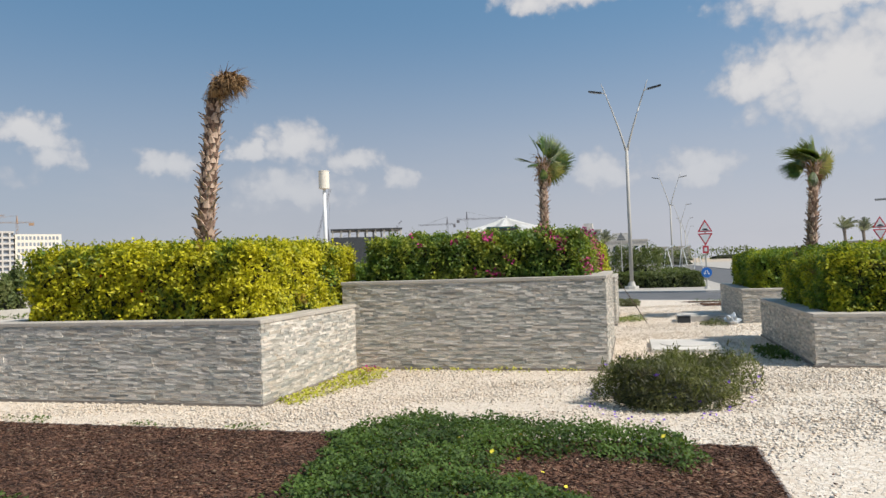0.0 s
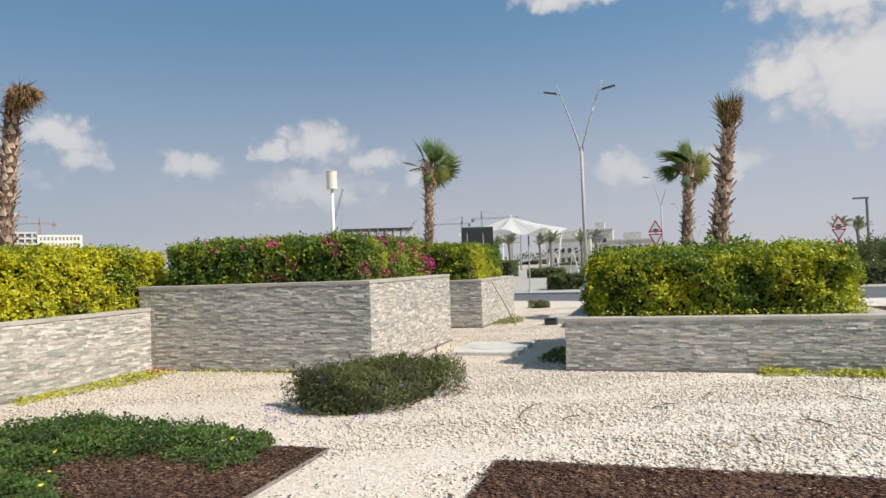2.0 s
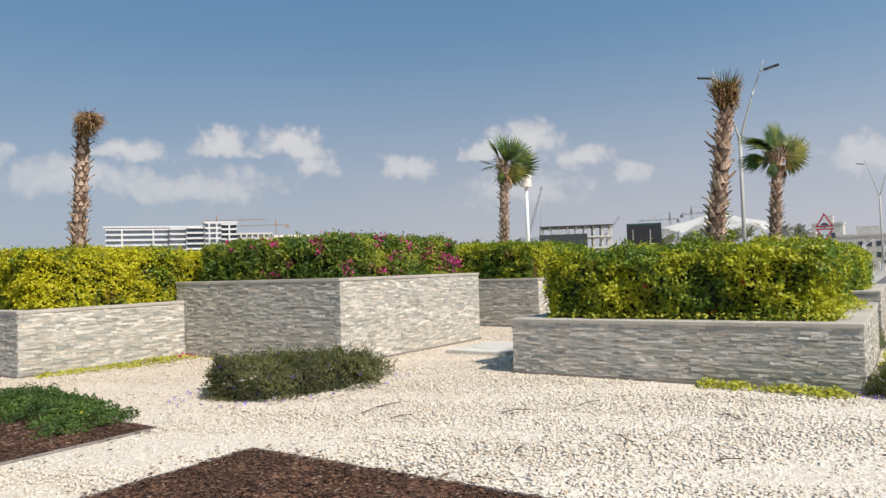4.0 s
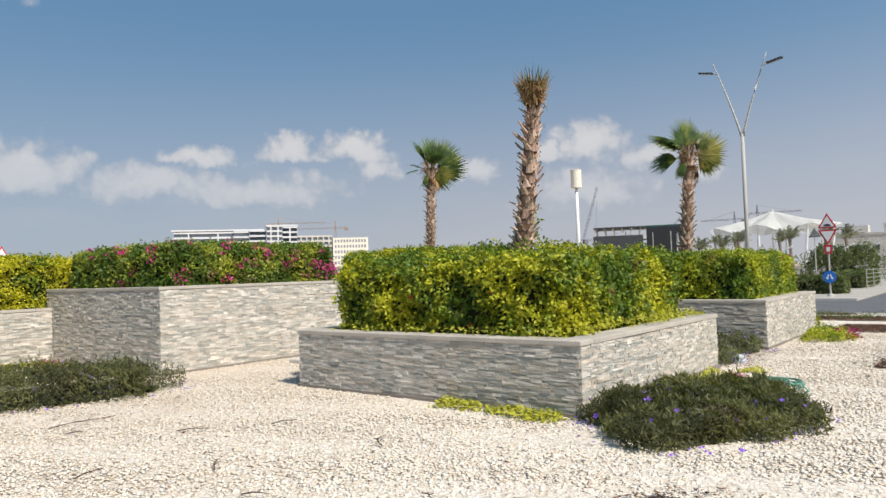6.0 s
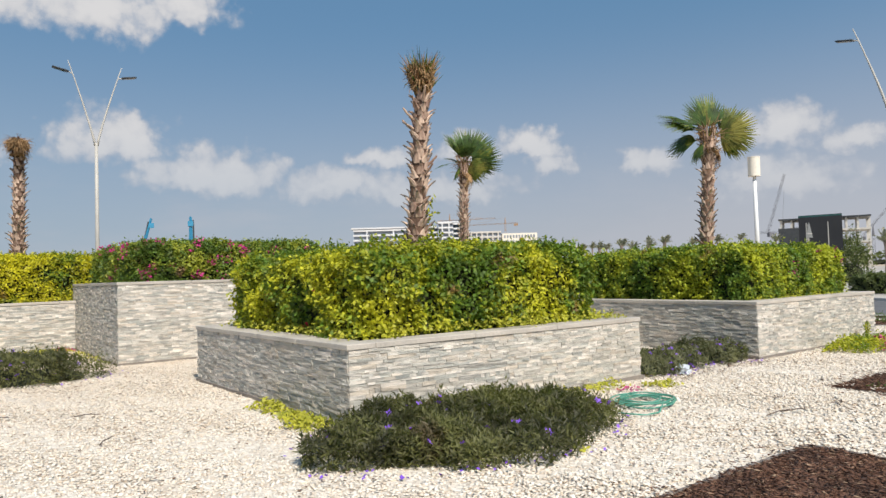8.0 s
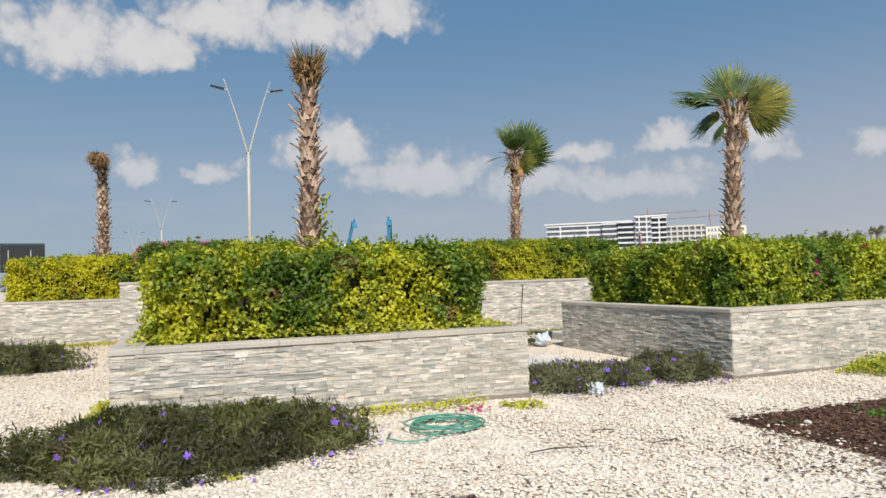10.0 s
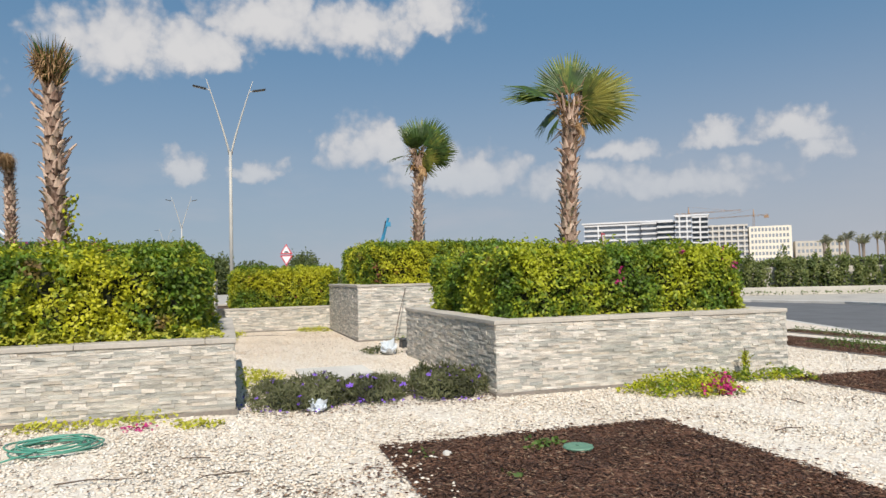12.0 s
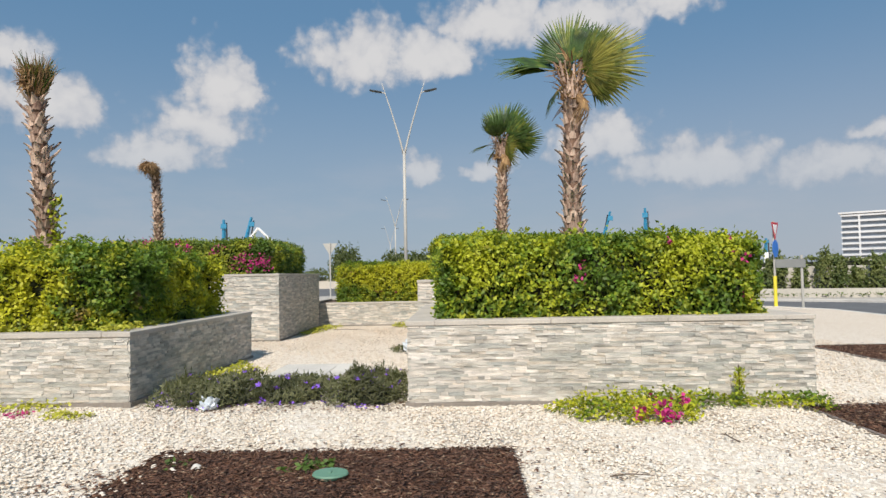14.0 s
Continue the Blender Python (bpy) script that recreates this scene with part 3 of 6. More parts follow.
hedge(2.22, 5.62, 19.33, 22.74, 0.75, 1.62, LEAF_ROADSIDE, "clipped green hedge with yellow tips in the roadside planter", 14, flowers=[(MAGENTA, spots(7, (5.6, 5.64), (20.6, 22.7), (1.0, 1.65), (0.04, 0.08)))])
hedge(-4.85, -1.37, 19.02, 22.5, 1.12, 2.04, LEAF_MID, "clipped green and yellow hedge with reddish growth", 15, flowers=[(RUSSET, spots(9, (-1.42, -1.36), (19.1, 20.3), (1.25, 1.85), (0.06, 0.11)))])
hedge(-8.95, -5.55, 16.25, 18.95, 0.56, 1.58, LEAF_MID, "low yellow-green hedge behind the gravel court", 16, flowers=[(RUSSET, spots(9, (-5.57, -5.52), (16.6, 18.9), (0.7, 1.4), (0.05, 0.09)))])


# ---------------------------------------------------------------- palms
def boot_mesh(long, seed):
    """The stump of a cut leaf stalk: a broad clasping base that narrows to a grey cut end standing off the trunk."""
    g = random.Random(seed)
    bm = bmesh.new()
    rows = [(-0.03, -0.012, 0.070, 0.022), (0.035, 0.014, 0.062, 0.020), (0.080, 0.044, 0.036, 0.014), (0.080 + 0.034 * long, 0.044 + 0.044 * long, 0.020, 0.010), (0.080 + 0.066 * long, 0.044 + 0.086 * long, 0.014, 0.007)]
    rings = []
    for up, out, wide, thick in rows:
        o, w = g.uniform(-0.006, 0.006), wide * g.uniform(0.9, 1.1)
        rings.append([bm.verts.new((out + a * thick, b * w + o, up - a * thick * 0.6)) for a, b in ((1, -0.55), (1, 0.55), (0.1, 1), (-1, 0.7), (-1, -0.7), (0.1, -1))])
    for i, (a, b) in enumerate(zip(rings, rings[1:])):
        for k in range(6):
            bm.faces.new((a[k], a[(k + 1) % 6], b[(k + 1) % 6], b[k])).material_index = int(i == 3)
    bm.faces.new(rings[-1]).material_index = 1
    me = bpy.data.meshes.new("leaf_base")
    bm.to_mesh(me)
    bm.free()
    me.materials.append(BOOT), me.materials.append(BOOT_TIP)
    return me


BOOT_MESHES = [boot_mesh(ln, i) for i, ln in enumerate((0.55, 0.8, 1.0, 1.25, 0.7))]


def fan_mesh(name, mat, stalk, radius, spread, seed, droop=0.25, segs=26):
    """A fan leaf along +x: a stalk, then folded blades that part towards their tips and droop."""
    g = random.Random(seed)
    bm = bmesh.new()
    for i in range(segs):
        a = radians(-spread + 2 * spread * i / (segs - 1)) + g.uniform(-0.02, 0.02)
        r = radius * (1 - 0.25 * abs(i / (segs - 1) * 2 - 1) ** 2) * g.uniform(0.9, 1.05)
        rows = []
        for f, w in ((0.02, 0.003), (0.35, 0.026), (0.62, 0.020), (0.85, 0.009), (1.0, 0.001)):
            d = f * r
            z = -droop * r * f ** 2.4 * (1 + 0.5 * g.random() * (f > 0.8))
            c = Vector((stalk + d * math.cos(a), d * math.sin(a), z))
            s = Vector((-math.sin(a), math.cos(a), 0)) * w * (radius / 0.65)
            rows.append((bm.verts.new(c - s), bm.verts.new(c + Vector((0, 0, 0.3 * w))), bm.verts.new(c + s)))
        for p, q in zip(rows, rows[1:]):
            bm.faces.new((p[0], p[1], q[1], q[0])), bm.faces.new((p[1], p[2], q[2], q[1]))
    tube(bm, [(-0.05, 0, 0), (stalk * 0.5, 0, 0.03), (stalk + 0.06, 0, 0)], [0.018, 0.013, 0.008], 5)
    me = bpy.data.meshes.new(name)
    bm.to_mesh(me)
    bm.free()
    me.materials.append(mat)
    return me


FANS = {
    "open": fan_mesh("frond", FROND, 0.24, 0.76, 74, 1, 0.10, 34),
    "cupped": fan_mesh("frond", FROND, 0.26, 0.78, 52, 2, 0.24, 26),
    "closed": fan_mesh("frond", FROND, 0.30, 0.72, 24, 3, 0.16, 14),
    "old": fan_mesh("frond", FROND_OLD, 0.22, 0.76, 78, 4, 0.20, 36),
}
FAN_DEAD = fan_mesh("dead_frond", STRAW, 0.30, 0.45, 46, 5, 0.9, 18)


# fans of two wind-blown crowns: along the wind, up, to the sunny side, twist, size, kind
CROWN_FANS = {
    "full": [(-0.10, 1.0, 0.10, 8, 0.84, "open"), (0.96, 0.22, 0.20, -14, 0.94, "old"), (0.80, -0.02, 0.55, 20, 0.84, "old"), (-0.86, 0.55, 0.05, 66, 0.98, "cupped"), (-0.96, 0.20, 0.20, 58, 0.94, "closed"), (-0.95, 0.36, -0.15, 70, 0.90, "closed"),
             (0.55, 0.85, -0.35, 30, 0.82, "cupped"), (-0.45, 0.70, -0.60, 60, 0.86, "cupped"), (0.70, 0.30, -0.75, 40, 0.88, "open"), (-0.45, -0.55, 0.10, 70, 0.62, "closed"), (-0.65, 0.05, -0.75, 35, 0.76, "cupped")],
    "swept": [(-0.42, 0.95, 0.15, 62, 0.78, "closed"), (0.12, 1.0, 0.10, 40, 0.80, "cupped"), (0.66, 0.78, 0.05, -10, 0.90, "open"), (0.95, -0.05, 0.30, 18, 0.86, "cupped"), (0.86, 0.30, -0.40, 30, 0.84, "open"),
              (-0.86, -0.10, 0.40, 74, 0.66, "closed"), (-0.55, 0.45, -0.60, 66, 0.72, "closed"), (0.72, -0.48, 0.30, 20, 0.66, "old"), (-0.30, -0.62, 0.45, 60, 0.56, "closed"), (0.25, 0.55, 0.80, 30, 0.66, "cupped")],
}


def straw(points, dirs, length, width, g, sag):
    """Narrow dry blades from each point along its direction, sagging."""
    out = []
    for p, d in zip(points, dirs):
        p, d = np.array(p, float), np.array(d, float)
        s = np.cross(d, g.normal(0, 1, 3))
        s /= np.linalg.norm(s) + 1e-9
        ln, prev, bend = length * g.uniform(0.5, 1.2), p, g.uniform(-0.4, 2.4)
        for k in range(3):
            w0, w1 = width * (1 - k / 3.2), width * (1 - (k + 1) / 3.2)
            nxt = prev + d * ln / 3
            out += [prev - s * w0, prev + s * w0, nxt + s * w1, nxt - s * w1]
            prev, d = nxt, d + np.array((0, 0, -sag * bend)) + g.normal(0, 0.10, 3)
            d = d / np.linalg.norm(d)
    return np.array(out)


def palm(x, y, z0, neck, r0, r1, lean, label, seed, crown, wind=(0.6, 0.5), scale=1.0, form="full"):
    """A fan palm: a trunk wrapped in leaf bases and a crown, which may be green, cropped or dried and bent."""
    g = random.Random(seed)
    ng = np.random.default_rng(seed)
    th = thing("palm_tree", (x, y, z0), label, "palm tree", "fan palms")
    hgt = neck - z0

    def axis(f):
        return Vector((lean[0] * f ** 1.3 + 0.02 * math.sin(5 * f + seed), lean[1] * f ** 1.3 + 0.02 * math.sin(4 * f + 2 * seed), hgt * f))

    pts = [axis(i / 14) for i in range(15)]
    part("trunk", tubed(pts, [r0 + (r1 - r0) * i / 14 for i in range(15)], 12), BARK, th, "", True)
    rows = int(hgt / 0.098)
    for i in range(rows):
        f = (i + 0.4) / rows
        for k in range(6):
            a = i * 0.55 + k * 2 * math.pi / 6 + g.uniform(-0.22, 0.22)
            r = (r0 + (r1 - r0) * f) * 0.92
            c = axis(min(1, f + g.uniform(-0.01, 0.01)))
            ob = new("leaf_base", g.choice(BOOT_MESHES))
            ob.parent = th
            sc = g.uniform(0.66, 1.05) * (1.06 - 0.25 * f) * (r0 / 0.15) ** 0.5
            ob.matrix_basis = Matrix.Translation(c + Vector((math.cos(a) * r, math.sin(a) * r, -0.04))) @ pose(0, 0, 0, g.uniform(-10, 10), g.uniform(-16, 16), math.degrees(a) + g.uniform(-9, 9)) @ Matrix.Diagonal((sc, sc, sc * g.uniform(0.9, 1.25), 1))
    top = axis(1)
    if crown == "green":
        lee, front = Vector((wind[0], wind[1], 0)).normalized(), Vector((wind[1], -wind[0], 0)).normalized()
        for side, up, fore, twist, size, kind in CROWN_FANS[form]:
            d = (lee * side + Vector((0, 0, up)) + front * fore).normalized()
            z = (front - d * front.dot(d)).normalized()
            q = Matrix((d, z.cross(d), z)).transposed().to_4x4()
            ob = new("frond", FANS[kind])
            ob.parent = th
            ob.matrix_basis = Matrix.Translation(top + d * 0.02 + Vector((0, 0, g.uniform(-0.06, 0.08)))) @ q @ pose(0, 0, 0, twist + g.uniform(-8, 8)) @ Matrix.Scale(scale * size, 4)
        for i, (side, fore) in enumerate(((0.75, 0.25), (0.45, 0.75), (-0.7, 0.4), (-0.2, 0.8))):
            d = (lee * side + front * fore + Vector((0, 0, -0.85 - 0.2 * (i % 2)))).normalized()
            ob = new("dead_frond", FAN_DEAD)
            ob.parent = th
            ob.matrix_basis = Matrix.Translation(top + Vector((0, 0, -0.12))) @ d.to_track_quat("X", "Z").to_matrix().to_4x4() @ pose(0, 0, 0, 40 * i) @ Matrix.Scale((0.66, 0.46, 0.40, 0.44)[i] * scale, 4)
        # pale leaf stalks sheathing the neck
        for i in range(11):
            a = i * 2.4
            e = Vector((math.cos(a), math.sin(a), 0))
            part("leaf_stalk", tubed([top + e * r1 * 0.95 + Vector((0, 0, -0.42)), top + e * r1 * 1.0 + Vector((0, 0, -0.15)), top + e * (r1 + 0.04 + 0.05 * (i % 3)) + Vector((0, 0, 0.14 + 0.03 * (i % 4)))], [0.034, 0.026, 0.014], 6), BOOT, th)
        k = 150
        a = ng.uniform(0, 6.28, k)
        pts = np.stack([np.cos(a) * r1 * 0.8 + top.x, np.sin(a) * r1 * 0.8 + top.y, top.z + ng.uniform(-0.35, 0.22, k)], 1)
        dirs = unit(np.stack([np.cos(a) * 0.45, np.sin(a) * 0.45, ng.uniform(-0.3, 1.0, k)], 1))
        attach("fibre", polys("fibre", straw(pts, dirs, 0.33, 0.014, ng, 0.3), 4), STRAW, th, "torn brown fibre under the crown")
    elif crown == "cropped":
        for mat, k, ln, out, name in ((STRAW, 340, 0.42, 0.56, "dried_crown"), (FROND, 230, 0.42, 0.46, "green_heart")):
            a = ng.uniform(0, 6.28, k)
            pts = np.stack([np.cos(a) * r1 * 0.6 + top.x, np.sin(a) * r1 * 0.6 + top.y, top.z + ng.uniform(-0.1, 0.12, k)], 1)
            dirs = unit(np.stack([np.cos(a) * out * ng.uniform(0.3, 1, k), np.sin(a) * out * ng.uniform(0.3, 1, k), np.ones(k)], 1))
            attach(name, polys(name, straw(pts, dirs, ln, 0.017, ng, 0.12), 4), mat, th, "stiff cropped fronds, browned at the ends")
        k = 170
        a = ng.normal(-0.9, 0.7, k)
        pts = np.stack([np.cos(a) * r1 * 0.9 + top.x, np.sin(a) * r1 * 0.9 + top.y, top.z + ng.uniform(0.05, 0.32, k)], 1)
        dirs = unit(np.stack([np.cos(a) * 0.8, np.sin(a) * 0.8, ng.uniform(-0.2, 0.7, k)], 1))
        attach("withered_frond", polys("withered_frond", straw(pts, dirs, 0.20, 0.016, ng, 0.7), 4), STRAW, th, "withered brown frond folded over")
        for i in range(9):
            a = i * 0.7 + 0.3
            d = Vector((math.cos(a) * 0.8, math.sin(a) * 0.8, 0.65))
            p = axis(0.62 + 0.04 * i)
            part("cut_stalk", tubed([p, p + d * 0.22, p + d * 0.30 + Vector((0, 0, 0.02))], [0.028, 0.018, 0.012], 5), BOOT, th)
    else:
        b = Vector((0.97, -0.16, 0)).normalized()
        bend = [top, top + Vector((0, 0, 0.14)) + b * 0.05, top + Vector((0, 0, 0.22)) + b * 0.22, top + Vector((0, 0, 0.19)) + b * 0.42]
        part("bent_neck", tubed(bend, [r1, r1 * 0.95, r1 * 0.8, r1 * 0.5], 10), STRAW, th, "dried bent crown shaft", True)
        k = 900
        f = ng.uniform(0.0, 1, k) ** 0.8
        c = np.array([np.array(bend[0].lerp(bend[3], t) + Vector((0, 0, 0.17 * math.sin(t * 3.1)))) for t in f])
        a = unit(ng.normal(0, 1, (k, 3)))
        dirs = unit(a * np.array((0.75, 0.75, 0.40)) + np.array((b.x, b.y, 0.0)) * 0.55 + np.array((0, 0, -0.25)))
        attach("dried_crown", polys("dried_crown", straw(c + a * np.array((0.11, 0.11, 0.08)), dirs, 0.27, 0.010, ng, 0.75), 4), STRAW, th, "hanging straw-coloured dead fronds")
    return th


palm(-7.13, 10.79, 0.96, 4.33, 0.135, 0.105, (0.26, -0.04), "dead fan palm, its dried crown bent over", 21, "dead")
palm(4.02, 14.08, 0.72, 3.70, 0.135, 0.082, (0.27, 0.04), "tall fan palm with cropped dry crown", 22, "cropped")
palm(3.85, 21.04, 0.74, 3.84, 0.125, 0.10, (0.14, 0.03), "fan palm with green wind-blown crown in hedge", 23, "green", (0.41, 0.91), 1.08)
palm(-2.96, 20.53, 1.12, 4.28, 0.12, 0.10, (0.06, 0.03), "fan palm with tattered green crown", 24, "green", (0.72, 0.70), 1.18, "swept")


# ---------------------------------------------------------------- bark beds, gravel
OCTA = np.array([(1, 0, 0), (-1, 0, 0), (0, 1, 0), (0, -1, 0), (0, 0, 1), (0, 0, -1)], float)
SLIVER = np.array([(1.1, 0.1, 0), (-1.1, -0.2, 0), (0.1, 0.9, -0.4), (-0.1, -0.3, 1.0)], float)
SLIVER_FACES = [(0, 2, 3), (2, 1, 3), (1, 0, 3), (0, 1, 2)]


def crushed(p, size, g, flat=0.6, lie=0.35, stretch=1.0, base=OCTA):
    """Angular chips: eight-faced stones of uneven shape at each place."""
    k = len(p)
    v = base[None] * g.uniform(0.65, 1.3, (k, len(base), 1)) + g.normal(0, 0.16, (k, len(base), 3))
    v *= np.array((stretch, 1 / stretch ** 0.5, flat))
    a, b = g.uniform(0, 6.283, k), g.normal(0, lie, k)
    ca, sa, cb, sb = np.cos(a), np.sin(a), np.cos(b), np.sin(b)
    z, o = np.zeros(k), np.ones(k)
    rz = np.stack([np.stack([ca, -sa, z], 1), np.stack([sa, ca, z], 1), np.stack([z, z, o], 1)], 1)
    rx = np.stack([np.stack([o, z, z], 1), np.stack([z, cb, -sb], 1), np.stack([z, sb, cb], 1)], 1)
    v = np.einsum("kij,knj->kni", rz @ rx, v * (size * g.uniform(0.6, 1.3, (k, 1, 1))))
    return v + p[:, None]


CHIP_FACES = [(0, 2, 4), (2, 1, 4), (1, 3, 4), (3, 0, 4), (2, 0, 5), (1, 2, 5), (3, 1, 5), (0, 3, 5)]


def scatter(name, p, size, mat, g, label, category, **kw):
    p[:, 2] += dip(p[:, 0], p[:, 1])
    ob = attach(name, solids(name, crushed(p, size, g, **kw), CHIP_FACES, len(p)), mat)
    return tagged(ob, label, category, kind="stuff")


def in_planters(p, grow=0.03):
    inside = np.zeros(len(p), bool)
    for x0, x1, y0, y1, _ in PLANTERS.values():
        inside |= (p[:, 0] > x0 - grow) & (p[:, 0] < x1 + grow) & (p[:, 1] > y0 - grow) & (p[:, 1] < y1 + grow)
    return inside


g = np.random.default_rng(5)
for (x0, x1, y0, y1, per) in ((-9.5, 9.2, 7.2, 12.4, 820), (0.3, 1.78, 5.6, 7.2, 820), (4.9, 9.0, 7.0, 12.4, 240), (6.0, 9.0, 12.4, 24.5, 820), (9.0, 11.5, 13.9, 24.5, 640), (-1.0, 6.0, 12.4, 26.0, 430), (-5.1, -1.0, 15.9, 18.6, 430)):
    k = int((x1 - x0) * (y1 - y0) * per)
    p = np.stack([g.uniform(x0, x1, k), g.uniform(y0, y1, k), g.uniform(-0.005, 0.010, k)], 1)
    p = p[~in_beds(p, -0.03 + 0.0) & ~in_planters(p)]
    p[:, 2] += 0.012 * waves(p * np.array((1, 1, 0)), 3, 0.9)
    scatter("gravel", p, 0.0188, CHIPS, g, "loose white marble chips lying on the gravel bed", "gravel", flat=0.38, lie=0.28)

for key, (x0, x1, y0, y1) in BEDS.items():
    th = thing("mulch_bed", (x0, y0, 0), "planting bed of dark brown bark mulch with thin edging", "mulch bed", "bark beds")
    w, d = x1 - x0, y1 - y0
    bm = bmesh.new()
    bmesh.ops.create_grid(bm, x_segments=min(90, int(w / 0.12)), y_segments=int(d / 0.12), size=0.5)
    for v in bm.verts:
        x, y = w / 2 + v.co.x * w, d / 2 + v.co.y * d
        v.co = (x, y, 0.012 + 0.012 * noise.noise(Vector((x * 2 + x0, y * 2, 1))))
    part("bark", bm, MULCH, th, "dark brown bark")
    e = 0.012
    for b in ((0, w, -e, e), (0, w, d - e, d + e), (-e, e, e, d - e), (w - e, w + e, e, d - e)):
        part("edging", boxed(*b, -0.05, 0.006 if key == "manhole" else 0.024, bevel=0.003), EDGING, th, "thin weathered edging strip")
    xa = max(x0, -10.5)
    k = int((x1 - xa) * d * 3400)
    p = np.stack([g.uniform(xa - x0, w, k), g.uniform(0, d, k), g.uniform(0.006, 0.034, k)], 1)
    ob = attach("bark_litter", solids("bark_litter", crushed(p, 0.0098, g, flat=0.6, lie=0.5, stretch=3.2, base=SLIVER), SLIVER_FACES, k), MULCH, th, "shredded bark pieces")
    tagged(ob, kind="stuff")

# chips kicked over the edge of the bark
k = 110
p = np.stack([g.uniform(7.85, 11.3, k), 17.22 + np.abs(g.normal(0, 0.13, k)), np.full(k, 0.032)], 1)
p[:20, 0], p[:20, 1] = 7.78 + np.abs(g.normal(0, 0.04, 20)), g.uniform(17.3, 19.8, 20)
scatter("gravel", p, 0.0175, CHIPS, g, "white chips kicked over the rim of the bark", "gravel", flat=0.4, lie=0.2)

# bark spilled over the edging among the white chips
sp = []
for x0, x1, y0, y1 in BEDS.values():
    for _ in range(260):
        o = abs(g.normal(0, 0.16))
        sp.append(((x0 - o, g.uniform(y0, y1)), (g.uniform(max(x0, -9), x1), y1 + o), (x1 + o, g.uniform(y0, y1)))[g.integers(3)])
p = np.array([(a, b, 0.018) for a, b in sp])
p = np.concatenate([p, np.stack([g.uniform(8.6, 10.4, 380), g.normal(16.6, 0.28, 380), np.full(380, 0.016)], 1),
                    np.stack([g.uniform(8.2, 11, 420), 17.3 - np.abs(g.normal(0, 0.22, 420)), np.full(420, 0.018)], 1)])
scatter("spilled_bark", p[~in_planters(p)], 0.0125, MULCH, g, "dark bark pieces strewn over white gravel", "bark", flat=0.3, stretch=1.8)


# fallen leaves and bits of twig, thin over the open gravel and thick under the shrubs
k = 1500
p = np.concatenate([np.stack([g.uniform(-4.0, 9.2, k), g.uniform(7.6, 11.9, k), np.full(k, 0.020)], 1), np.stack([g.uniform(6.1, 9.5, k), g.uniform(12.0, 23.0, k), np.full(k, 0.020)], 1),
                    np.stack([g.normal(5.95, 0.22, 700), g.uniform(16.2, 18.95, 700), np.full(700, 0.018)], 1), np.stack([g.normal(-0.2, 0.75, 320), g.normal(9.3, 0.7, 320), np.full(320, 0.018)], 1),
                    np.stack([g.uniform(-5.0, 1.5, 500), g.normal(18.2, 0.5, 500), np.full(500, 0.018)], 1), np.stack([g.normal(-4.2, 0.4, 260), g.uniform(8.8, 11.5, 260), np.full(260, 0.018)], 1)])
p = p[~in_planters(p) & ~in_beds(p)]
scatter("leaf_litter", p, 0.0105, LITTER, g, "scattered brown dead leaves and bits on gravel", "leaf litter", flat=0.22, lie=0.3, stretch=1.7)


